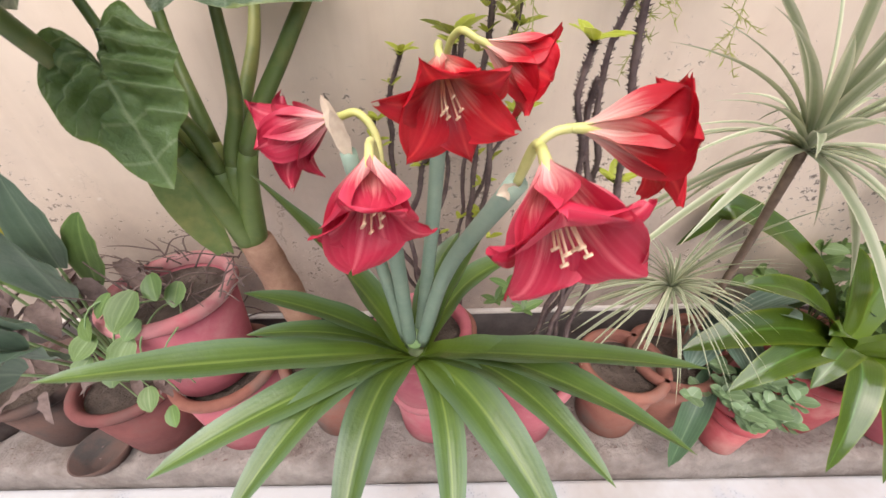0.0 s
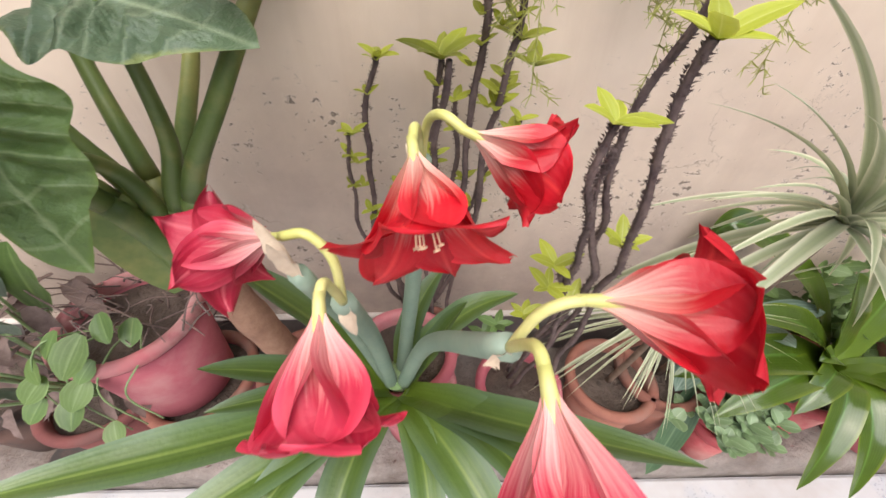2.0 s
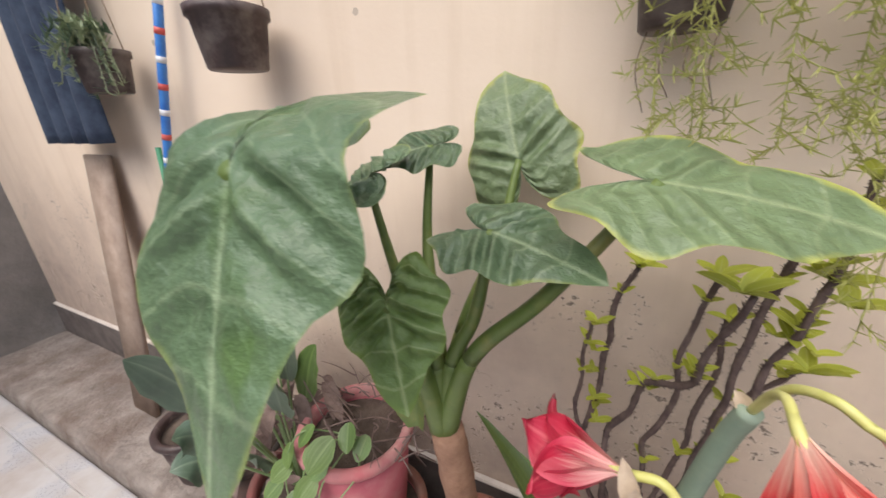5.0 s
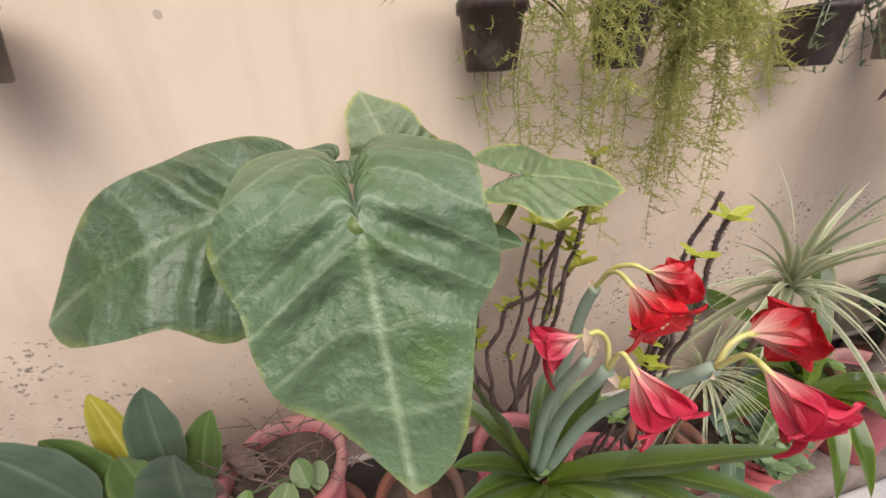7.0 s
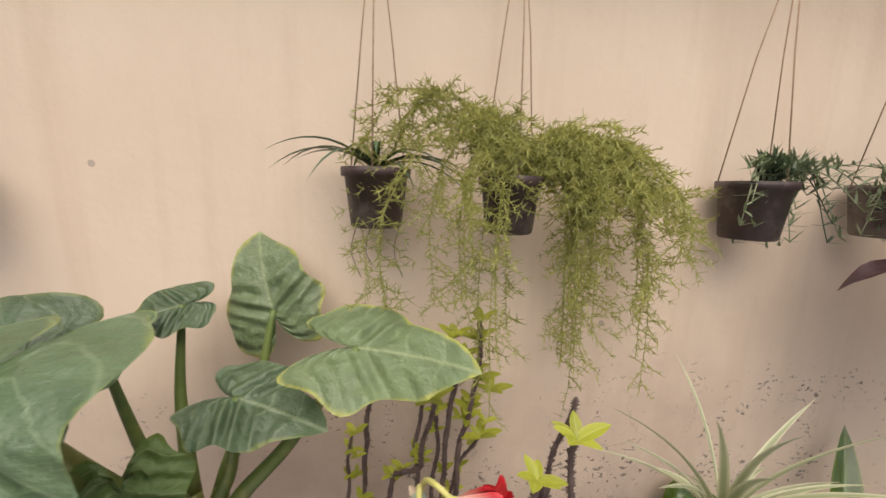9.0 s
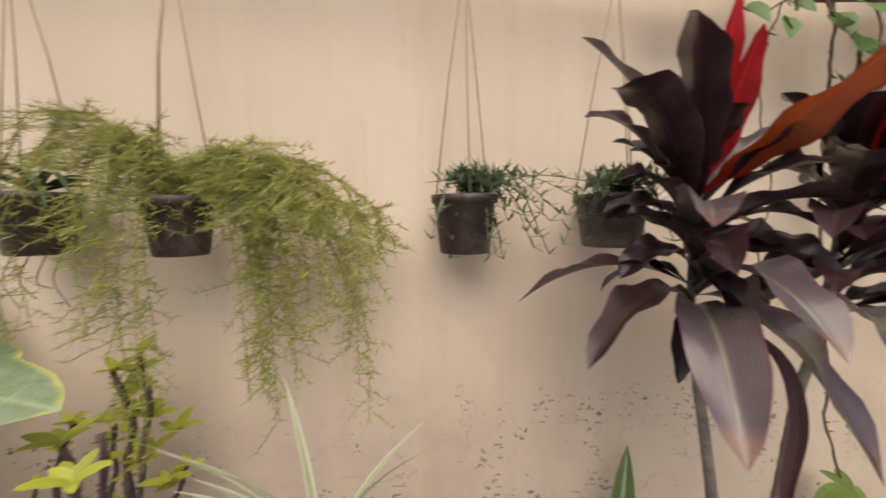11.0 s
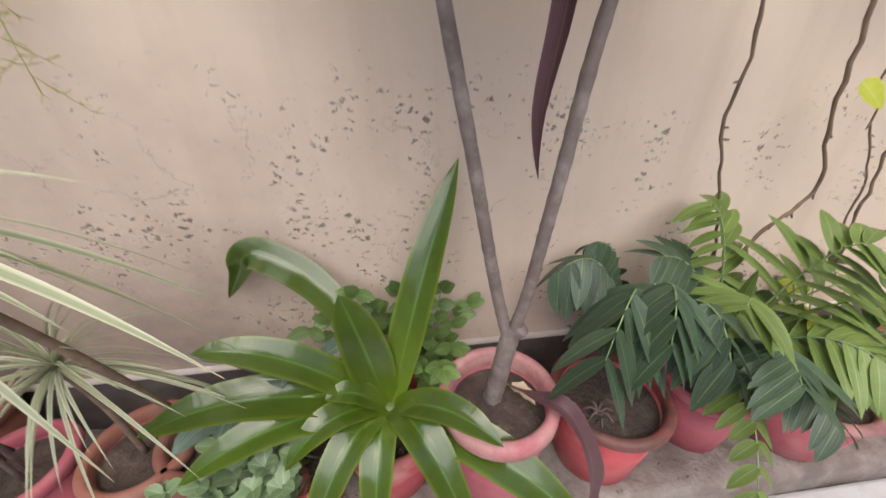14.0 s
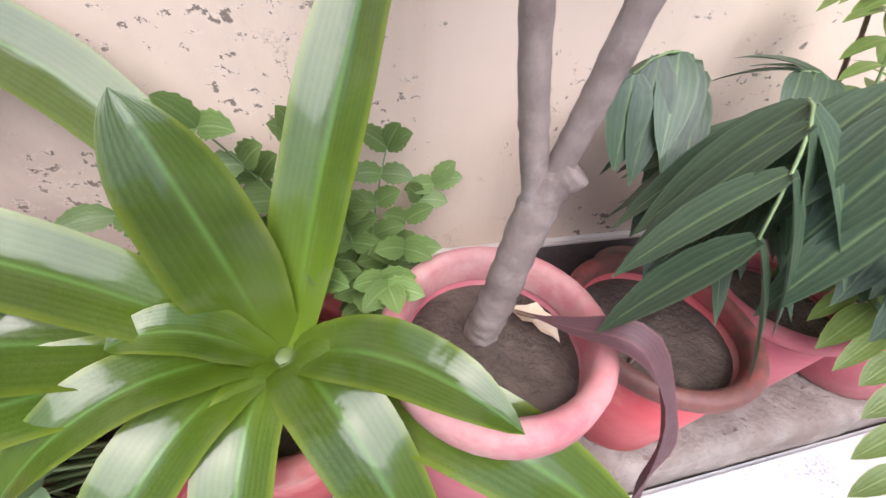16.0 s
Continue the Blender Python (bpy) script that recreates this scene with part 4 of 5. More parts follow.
for k in range(22):
    pts = left_stems[k % 8][0]
    i = q.randrange(len(pts) - 1)
    whorl(sh1, V(pts[i]).lerp(V(pts[i + 1]), q.random()), 3, 0.036, 150 + k)
right_stems = [
    ([(0.43, -0.34, 0.80), (0.40, -0.39, 0.98), (0.37, -0.425, 1.11), (0.36, -0.445, 1.205)], 0.0052, 320, 6, 0.05),
    ([(0.45, -0.34, 0.80), (0.43, -0.38, 0.97), (0.395, -0.40, 1.10), (0.385, -0.41, 1.16)], 0.0052, 320, 0, 0),
    ([(0.47, -0.34, 0.82), (0.43, -0.37, 1.0), (0.405, -0.39, 1.15), (0.425, -0.41, 1.31)], 0.0052, 380, 0, 0),
    ([(0.47, -0.36, 0.82), (0.45, -0.40, 1.0), (0.428, -0.42, 1.12), (0.415, -0.445, 1.268)], 0.0056, 380, 6, 0.05),
    ([(0.43, -0.33, 0.8), (0.38, -0.37, 0.95)], 0.006, 70, 4, 0.045)]
sh2 = shrub("crown_of_thorns", 0.42, -0.285, "thick-spined thorny shrub with a few lime leaves in a pink pot", M_PINK, right_stems, 0.40)
for k, p in enumerate(((0.38, -0.37, 0.9), (0.43, -0.36, 0.85), (0.46, -0.38, 1.0), (0.36, -0.35, 0.8), (0.32, -0.33, 0.74), (0.35, -0.36, 0.70), (0.30, -0.31, 0.68))):
    whorl(sh2, p, 5, 0.042, 90 + k, M_GREEN if k > 3 else None)

# ---- variegated strap plants ----
def tuft(name, centre, z0, label, material, leaves, wid, length, seed, pot, potmat, updown=(0.1, 0.9), trunk=True, r=0.12):
    q = random.Random(seed)
    t = thing(name, (pot[0], pot[1], LEDGE), label, "potted plant")
    pot_parts(t, pot[0], pot[1], LEDGE, r, 0.27, potmat)
    c = V(centre)
    if trunk:
        bm = bmesh.new()
        tube(bm, smooth_line([(pot[0], pot[1], 0.37), V(pot[0], pot[1], 0.37).lerp(c, 0.5) + V(0.01, 0, 0.02), c], 6), 0.008, 0.007, 8)
        part("stem", bm, M_STEM_BROWN, t)
    for k in range(leaves):
        a = 6.283 * (k * 0.618 % 1) + q.uniform(-0.2, 0.2)
        el = q.uniform(*updown)
        L = length * q.uniform(0.7, 1.15)
        out = V(math.cos(a), math.sin(a) * 0.75, 0)
        if out.y > 0:
            out.y *= 0.45
        p1 = c + out * L * 0.35 * (1.2 - el) + V(0, 0, L * 0.5 * el)
        p2 = c + out * L * (0.95 - 0.45 * el) + V(0, 0, L * (0.95 * el - 0.55 * (1 - el)))
        p2.y = min(p2.y, -0.03)
        line = [c.lerp(p1, i / 12).lerp(p1.lerp(p2, i / 12), i / 12) for i in range(13)]
        bm = bmesh.new()
        blade(bm, line, wid * q.uniform(0.75, 1.2), grass, 0.35, 2, twist=q.uniform(-0.5, 0.5))
        part("leaf", bm, material, t)
    return t

tuft("strap_leaf_plant", (0.705, -0.405, 1.055), LEDGE, "variegated strap-leaf plant with arching cream-striped leaves", M_VARIEG, 52, 0.018, 0.36, 21, (0.83, -0.25), M_CLAY, (-0.25, 0.9))
tuft("spider_plant", (0.69, -0.30, 0.70), LEDGE, "thin-leaved spider plant with pale drooping leaves in a clay pot", M_VARIEG, 90, 0.008, 0.30, 22, (0.68, -0.27), M_CLAY, (-0.2, 0.85))

# ---- silver striped broad leaves and dark leaf ----
bl = thing("broad_leaf_plant", (1.0, -0.14, LEDGE), "low plant with silvery striped broad leaves", "potted plant")
pot_parts(bl, 1.0, -0.13, LEDGE, 0.10, 0.2, M_CLAY)
for tip, w in (((0.80, -0.34, 0.45), 0.10), ((0.92, -0.38, 0.47), 0.11), ((1.12, -0.33, 0.50), 0.10), ((1.20, -0.20, 0.58), 0.09), ((0.86, -0.22, 0.60), 0.09), ((1.05, -0.30, 0.58), 0.09)):
    bm = bmesh.new()
    blade(bm, arc((1.0, -0.14, 0.33), tip, 0.12, 12), w, stalked, 0.25, 6, wave=0.1)
    part("leaf", bm, M_BLUELEAF, bl)
bm = bmesh.new()
blade(bm, arc((0.93, -0.27, 0.40), (0.79, -0.45, 0.16), 0.10, 12), 0.07, stalked, 0.3, 4)
part("leaf", bm, M_DARKLEAF, bl, "dark green hanging leaf")

# ---- round-leaved succulents ----
def succulent(x, y, r, h, n, seed, label, potmat, lean=(0, -0.05, 0)):
    q = random.Random(seed)
    t = thing("succulent", (x, y, LEDGE), label, "potted plant", "round-leaved succulents")
    pot_parts(t, x, y, LEDGE, r, h, potmat)
    zt = LEDGE + h - 0.02
    for k in range(n):
        a = q.uniform(0, 6.283)
        d = r * 1.3 * math.sqrt(q.random())
        top = V(x + d * math.cos(a), y + d * math.sin(a) * 0.8, zt + q.uniform(0.03, 0.12)) + V(lean)
        bm = bmesh.new()
        tube(bm, smooth_line([(x + 0.4 * d * math.cos(a), y + 0.4 * d * math.sin(a), zt), top], 3), 0.003, 0.002, 5)
        part("stem", bm, M_STALK, t)
        for j in range(4):
            b = a + 1.57 * j + q.uniform(-0.4, 0.4)
            s = q.uniform(0.028, 0.045)
            small_leaf(t, top + V(0, 0, -0.012 * (j // 2)), (math.cos(b), math.sin(b), 0.5), (0, -0.2, 1), s, s * 0.8, M_JADE)
    return t

succulent(0.985, -0.36, 0.07, 0.17, 17, 41, "pale round-leaved succulent spilling over a red pot", M_RED, (-0.03, -0.04, 0.03))
succulent(1.02, -0.305, 0.115, 0.20, 20, 42, "round-leaved succulent spilling from a faded red pot", M_RED, (-0.10, -0.06, 0.02))

# ---- glossy crinum ----
CR = V(1.258, -0.275, 0.475)
cri = thing("potted_crinum", (1.235, -0.21, LEDGE), "crinum with broad glossy green strap leaves in a red pot", "potted plant")
pot_parts(cri, 1.245, -0.255, LEDGE, 0.135, 0.25, M_RED)
bm = bmesh.new()
tube(bm, smooth_line([(1.245, -0.26, 0.345), (1.25, -0.268, 0.42), CR + V(0, 0, -0.075)], 4), 0.044, 0.022, 12)
part("bulb", bm, M_PETIOLE, cri, "green bulb neck")
for tip, w, rise, lean in (
        ((1.46, -0.036, 0.957), 0.072, 0.07, 0.35), ((1.175, -0.195, 0.725), 0.085, 0.05, 0.5), ((0.885, -0.265, 0.665), 0.066, 0.14, 0.5),
        ((0.76, -0.335, 0.52), 0.080, 0.16, 0.5), ((0.85, -0.41, 0.46), 0.066, 0.14, 0.5), ((1.05, -0.405, 0.455), 0.056, 0.14, 0.5),
        ((1.075, -0.525, 0.30), 0.062, 0.20, 0.45), ((1.215, -0.54, 0.27), 0.060, 0.20, 0.45), ((1.43, -0.545, 0.29), 0.068, 0.22, 0.4),
        ((1.66, -0.545, 0.32), 0.082, 0.14, 0.5), ((1.485, -0.446, 0.515), 0.060, 0.12, 0.5), ((1.13, -0.31, 0.535), 0.046, 0.08, 0.5)):
    d = V(tip) - CR
    d.z = 0
    bm = bmesh.new()
    blade(bm, arc(CR + d.normalized() * 0.012 + V(0, 0, -0.035), tip, rise, 18, lean), w * 1.22, tapered, 0.3, 6, wave=0.10, up=(0, -0.25, 1), twist=R.uniform(-0.2, 0.2))
    part("leaf", bm, M_CRINUM, cri)
bm = bmesh.new()
blade(bm, smooth_line([CR + V(-0.01, 0.02, -0.03), (1.19, -0.17, 0.60), (1.10, -0.10, 0.69), (1.02, -0.065, 0.738), (0.965, -0.05, 0.757), (0.935, -0.047, 0.742), (0.915, -0.046, 0.70), (0.865, -0.042, 0.625)], 5), 0.082, tapered, 0.25, 6, up=(0.3, -0.6, 0.6))
part("leaf", bm, M_CRINUM, cri, "strap leaf folded over near its tip")

# ---- compound-leaved seedling behind the crinum ----
seedl = thing("leafy_seedling", (1.36, -0.09, LEDGE), "seedling with toothed compound leaves against the wall", "potted plant")
pot_parts(seedl, 1.37, -0.10, LEDGE, 0.085, 0.20, M_CLAY)
q = random.Random(5)
def toothed(t):
    return lance(t) * (1.0 - 0.22 * ((t * 5.0) % 1.0))

for tip in ((1.41, -0.06, 0.60), (1.49, -0.035, 0.52), (1.30, -0.08, 0.62), (1.20, -0.12, 0.66), (1.39, -0.24, 0.50), (1.24, -0.09, 0.58), (1.42, -0.17, 0.50), (1.12, -0.09, 0.56), (1.31, -0.21, 0.50), (1.36, -0.20, 0.46), (1.37, -0.27, 0.45), (1.06, -0.10, 0.54), (1.34, -0.15, 0.55)):
    line = arc((1.36, -0.10, 0.32), tip, 0.06, 10)
    bm = bmesh.new()
    tube(bm, line, 0.0022, 0.0012, 5)
    sprig = part("stem", bm, M_STALK, seedl)
    for i in (4, 6, 8, 10):
        for sd in (-1, 1, 0) if i == 10 else (-1, 1):
            t = (line[i] - line[i - 1]).normalized()
            w = V(0.8 * sd + q.uniform(-0.2, 0.2), -0.35, q.uniform(-0.4, 0.4)) + t * (1 if sd == 0 else 0.35)
            e = line[i] + w.normalized() * q.uniform(0.045, 0.062)
            bm = bmesh.new()
            blade(bm, arc(line[i], e, 0.008, 15), 0.036, toothed, 0.25, 2, up=(0, -0.8, 0.6))
            part("leaf", bm, M_SEEDLING, sprig)

# ---- cordyline ----
def scarred(line, r0, r1, gap, seed):
    """A cane ringed by old leaf scars."""
    q = random.Random(seed)
    bm = bmesh.new()
    tube(bm, line, r0, r1, 14, ripple=0.06)
    bm.verts.ensure_lookup_table()
    n, run, due = len(line) - 1, 0.0, gap
    for i in range(n):
        run += (line[i + 1] - line[i]).length
        if run > due:
            k = 1 + q.uniform(0.05, 0.09)
            for v in bm.verts[i * 14:i * 14 + 14]:
                if (v.co - line[i]).length < 2 * r0:
                    v.co = line[i] + (v.co - line[i]) * k
            due = run + gap * q.uniform(0.6, 1.4)
    return bm

cord = thing("potted_cordyline", (1.51, -0.29, LEDGE), "two-stemmed purple cordyline with red crowns in a pink pot", "potted plant")
pot_parts(cord, 1.51, -0.315, LEDGE, 0.134, 0.375, M_PINK, 0.72, rim=0.045, soil_drop=0.055, rim_mat=M_RIM)
FORK = V(1.525, -0.305, 0.66)
bm = scarred(smooth_line([(1.497, -0.292, 0.425), (1.50, -0.293, 0.445), (1.508, -0.302, 0.52), FORK, FORK + V(0.02, -0.008, 0.035)], 12), 0.0235, 0.0165, 0.016, 1)
part("trunk", bm, M_STEM_GREY, cord, "grey ringed trunk with a cut stub")
bm = scarred(smooth_line([FORK + V(0, 0, -0.02), (1.487, -0.30, 0.80), (1.435, -0.33, 1.04), (1.383, -0.335, 1.30), (1.39, -0.305, 1.42), (1.405, -0.30, 1.68)], 20), 0.0125, 0.0065, 0.03, 2)
part("cane", bm, M_STEM_GREY, cord)
bm = scarred(smooth_line([FORK, (1.545, -0.315, 0.78), (1.553, -0.35, 1.0), (1.582, -0.355, 1.25), (1.655, -0.335, 1.40), (1.678, -0.338, 1.68)], 20), 0.0125, 0.0065, 0.03, 3)
part("cane", bm, M_STEM_GREY, cord)

def cord_leaf(base, tip, w, rise, material, lean=0.5, up=(0, -0.3, 1)):
    bm = bmesh.new()
    blade(bm, arc(base, tip, rise * 1.15, 16, lean), w * 1.4, stalked, 0.42, 6, up=up, wave=0.42, twist=R.uniform(-0.6, 0.6))
    part("leaf", bm, material, cord)

HL, HR = V(1.395, -0.30, 0), V(1.672, -0.336, 0)
for tip, zb, w, rise, m in (
        ((1.185, -0.52, 1.84), 1.62, 0.058, 0.08, M_CORD), ((1.112, -0.48, 1.76), 1.58, 0.06, 0.13, M_CORD), ((1.165, -0.30, 1.775), 1.57, 0.05, 0.11, M_CORD),
        ((1.183, -0.25, 1.939), 1.66, 0.045, 0.05, M_CORD_GREY), ((1.125, -0.62, 1.585), 1.52, 0.055, 0.10, M_CORD_GREY),
        ((1.07, -0.23, 1.425), 1.46, 0.05, 0.10, M_CORD), ((1.10, -0.45, 1.375), 1.43, 0.06, 0.10, M_CORD),
        ((1.225, -0.58, 1.30), 1.42, 0.075, 0.11, M_CORD_GREY), ((1.365, -0.57, 1.415), 1.45, 0.07, 0.13, M_CORD_GREY),
        ((1.435, -0.57, 1.25), 1.44, 0.075, 0.13, M_CORD_GREY), ((1.79, -0.43, 1.875), 1.62, 0.06, 0.05, M_CORD),
        ((1.315, -0.37, 1.30), 1.42, 0.036, 0.03, M_CORD), ((1.60, -0.20, 1.72), 1.58, 0.05, 0.10, M_CORD),
        ((1.55, -0.36, 1.52), 1.50, 0.05, 0.08, M_CORD), ((1.20, -0.36, 1.66), 1.55, 0.05, 0.08, M_CORD),
        ((1.26, -0.52, 1.52), 1.50, 0.05, 0.09, M_CORD), ((1.48, -0.52, 1.60), 1.53, 0.05, 0.09, M_CORD), ((1.27, -0.22, 1.75), 1.6, 0.05, 0.06, M_CORD),
        ((1.50, -0.45, 1.74), 1.60, 0.05, 0.05, M_CORD), ((1.53, -0.22, 1.44), 1.47, 0.05, 0.07, M_CORD)):
    cord_leaf(HL + V(0, 0, zb), tip, w, rise, m)
for tip, w, m in (((1.375, -0.39, 1.965), 0.045, M_CORD_RED), ((1.49, -0.56, 1.845), 0.085, M_CORD_ORANGE), ((1.41, -0.40, 1.90), 0.055, M_CORD_RED), ((1.45, -0.36, 1.88), 0.05, M_CORD_RED), ((1.34, -0.36, 1.80), 0.045, M_CORD_RED)):
    cord_leaf(HL + V(0.008, 0, 1.64), tip, w * 0.72, 0.01, m, 0.5, (0, -1, 0.1))
for tip, zb, w, rise, m in (
        ((1.80, -0.58, 1.685), 1.56, 0.045, 0.10, M_CORD), ((1.86, -0.62, 1.67), 1.52, 0.05, 0.08, M_CORD_GREY),
        ((1.784, -0.57, 1.573), 1.48, 0.085, 0.13, M_CORD), ((1.738, -0.506, 1.291), 1.40, 0.055, 0.10, M_CORD_GREY),
        ((2.02, -0.43, 1.382), 1.42, 0.035, 0.09, M_CORD), ((2.08, -0.415, 1.278), 1.40, 0.042, 0.14, M_CORD), ((2.018, -0.31, 1.444), 1.44, 0.045, 0.12, M_CORD),
        ((1.445, -0.60, 1.38), 1.40, 0.07, 0.08, M_CORD_GREY), ((1.44, -0.50, 1.487), 1.44, 0.045, 0.07, M_CORD),
        ((1.37, -0.54, 1.566), 1.52, 0.05, 0.10, M_CORD), ((1.53, -0.66, 1.55), 1.50, 0.05, 0.10, M_CORD),
        ((1.78, -0.54, 1.51), 1.46, 0.045, 0.08, M_CORD), ((1.496, -0.50, 1.765), 1.62, 0.06, 0.09, M_CORD),
        ((1.476, -0.50, 1.684), 1.58, 0.05, 0.06, M_CORD), ((1.997, -0.42, 1.70), 1.56, 0.05, 0.10, M_CORD),
        ((2.17, -0.42, 1.71), 1.58, 0.045, 0.10, M_CORD_GREY), ((1.85, -0.30, 1.66), 1.58, 0.05, 0.09, M_CORD), ((1.62, -0.25, 1.72), 1.6, 0.05, 0.07, M_CORD),
        ((1.74, -0.64, 1.50), 1.47, 0.05, 0.09, M_CORD)):
    cord_leaf(HR + V(0, 0, zb), tip, w, rise, m)
for tip, w, m in (((1.56, -0.48, 1.80), 0.035, M_CORD_RED), ((1.585, -0.53, 1.80), 0.04, M_CORD_RED), ((1.70, -0.53, 1.80), 0.05, M_CORD_RED), ((1.65, -0.50, 1.84), 0.05, M_CORD), ((1.76, -0.48, 1.75), 0.05, M_CORD_RED)):
    cord_leaf(HR + V(0.005, 0, 1.62), tip, w * 0.72, 0.01, m, 0.5, (0, -1, 0.1))
q = random.Random(71)
for head, lo, hi in ((HL, 1.44, 1.68), (HR, 1.42, 1.66)):
    for k in range(18):
        f = k / 17
        a = 2.4 * k + q.uniform(-0.3, 0.3)
        el = -0.35 + 1.25 * f + q.uniform(-0.2, 0.2)
        L = q.uniform(0.15, 0.25)
        b = head + V(0.004, 0, lo + (hi - lo) * f)
        tip = b + V(math.cos(a) * math.cos(el), math.sin(a) * math.cos(el) * 0.8, math.sin(el)) * L
        tip.y = min(tip.y, -0.06)
        cord_leaf(b, tip, q.uniform(0.042, 0.06), 0.06 * (1 - f) + 0.03, M_CORD)
bm = bmesh.new()
blade(bm, smooth_line([(1.42, -0.32, 1.41), (1.47, -0.40, 1.36), (1.50, -0.42, 1.25), (1.49, -0.42, 1.13), (1.495, -0.42, 1.05)], 5), 0.026, stalked, 0.6, 4, up=(0, -1, 0.1), twist=1.5)
part("leaf", bm, M_CORD_DEAD, cord, "withered hanging leaf")
dead = thing("fallen_leaf", (1.6, -0.38, 0.47), "withered purple leaf lying over the pot's rim", "leaf")
bm = bmesh.new()
blade(bm, smooth_line([(1.545, -0.27, 0.46), (1.585, -0.34, 0.505), (1.632, -0.40, 0.53), (1.69, -0.44, 0.40), (1.71, -0.455, 0.27), (1.735, -0.475, 0.16)], 5), 0.045, stalked, 0.5, 4, wave=0.3, twist=0.8)
part("blade", bm, M_CORD_DEAD, dead)
bm = bmesh.new()
tube(bm, smooth_line([(1.532, -0.25, 0.452), (1.545, -0.27, 0.462), (1.565, -0.305, 0.482)], 4), 0.004, 0.002, 6)
part("stalk", bm, M_STEM_BROWN, dead, "dry brown leaf stalk")
scrap = thing("dry_leaf_scrap", (1.575, -0.29, 0.435), "curled pale dry leaf on the soil", "leaf")
bm = bmesh.new()
blade(bm, arc((1.555, -0.27, 0.455), (1.595, -0.33, 0.457), 0.02, 6), 0.035, lance, 0.6, 4, wave=0.5)
part("blade", bm, M_SHEATH, scrap)

# ---- pots further along ----
pd = thing("plant_pot", (1.83, -0.27, LEDGE), "red pot of bare soil with a dead stump", "flower pot")
pot_parts(pd, 1.825, -0.275, LEDGE, 0.15, 0.27, M_RED, 0.74, soil_drop=0.042, rim_mat=M_RIMDARK)
bm = bmesh.new()
for k in range(7):
    a = k * 0.9
    tube(bm, smooth_line([(1.78, -0.31, 0.353), (1.78 + 0.018 * math.cos(a), -0.31 + 0.018 * math.sin(a), 0.375), (1.78 + 0.04 * math.cos(a), -0.31 + 0.04 * math.sin(a), 0.358)], 3), 0.004, 0.002, 5)
part("stump", bm, M_TWIG, pd, "dead root stump")

def frond(parent, base, tip, n, ll, lw, material, rise=0.1, droop=0.5, seed=0):
    """A feather frond: a midrib with leaflets in pairs."""
    q = random.Random(seed)
    line = arc(base, tip, rise, 14)
    bm = bmesh.new()
    tube(bm, line, 0.0032, 0.0014, 5)
    rib = part("frond", bm, M_STALK, parent)
    for k in range(n):
        f = 0.25 + 0.75 * k / (n - 1)
        i = min(13, int(f * 14))
        p = line[i].lerp(line[i + 1], f * 14 - i)
        t = (line[i + 1] - line[i]).normalized()
        side = t.cross(V(0, -0.3, 1)).normalized()
        for s in (-1, 1):
            L = ll * 1.15 * (1 - 0.55 * abs(f - 0.45)) * q.uniform(0.75, 1.15)
            e = p + (side * s * 0.8 + t * 0.55 + V(0, 0, -droop * q.uniform(0.6, 1.2))).normalized() * L
            lb = bmesh.new()
            blade(lb, arc(p, e, 0.14 * L, 6), lw * q.uniform(1.0, 1.45), lance, 0.2, 2)
            part("leaflet", lb, material, rib)

palm = thing("potted_palm", (1.90, -0.16, LEDGE), "small feather palm with dull green drooping fronds", "potted plant")
pot_parts(palm, 1.93, -0.12, LEDGE, 0.09, 0.2, M_CLAY)
PB = V(1.93, -0.14, 0.36)
for i, (tip, n, ll, m, rise) in enumerate((((1.69, -0.385, 0.66), 8, 0.17, M_PALM, 0.42), ((1.80, -0.40, 0.70), 8, 0.16, M_PALM, 0.40), ((1.66, -0.20, 0.74), 8, 0.13, M_PALM, 0.30), ((1.92, -0.42, 0.66), 8, 0.16, M_PALM, 0.36), ((1.80, -0.10, 0.74), 9, 0.11, M_PALM, 0.22))):
    frond(palm, PB, tip, n, ll * 1.1, 0.036, m, rise, 1.4, i)
palm2 = thing("potted_palm", (2.15, -0.20, LEDGE), "bushy light green feather palm in a pink pot", "potted plant")
pot_parts(palm2, 2.14, -0.25, LEDGE, 0.125, 0.24, M_PINK)
PB = V(2.14, -0.22, 0.38)
for i, (tip, n, ll, m) in enumerate((((2.05, -0.12, 0.84), 10, 0.12, M_PALM_LIGHT), ((2.25, -0.30, 0.82), 10, 0.15, M_PALM_LIGHT), ((2.05, -0.46, 0.62), 9, 0.15, M_PALM), ((2.28, -0.44, 0.60), 9, 0.15, M_PALM_LIGHT), ((2.38, -0.28, 0.68), 9, 0.14, M_PALM_LIGHT), ((1.92, -0.18, 0.74), 9, 0.12, M_PALM), ((2.18, -0.48, 0.50), 9, 0.13, M_PALM), ((2.0, -0.34, 0.72), 9, 0.14, M_PALM_LIGHT), ((2.02, -0.53, 0.36), 8, 0.09, M_PALM_LIGHT))):
    frond(palm2, PB, tip, n, ll, 0.026, m, 0.2, 0.6, 20 + i)
for k in range(3):
    bm = bmesh.new()
    blade(bm, arc(PB, (2.06 + 0.09 * k, -0.28 - 0.03 * k, 0.76 - 0.03 * k), 0.06, 10), 0.035, lance, 0.3, 4)
    part("leaf", bm, M_PALM_LIGHT, palm2)

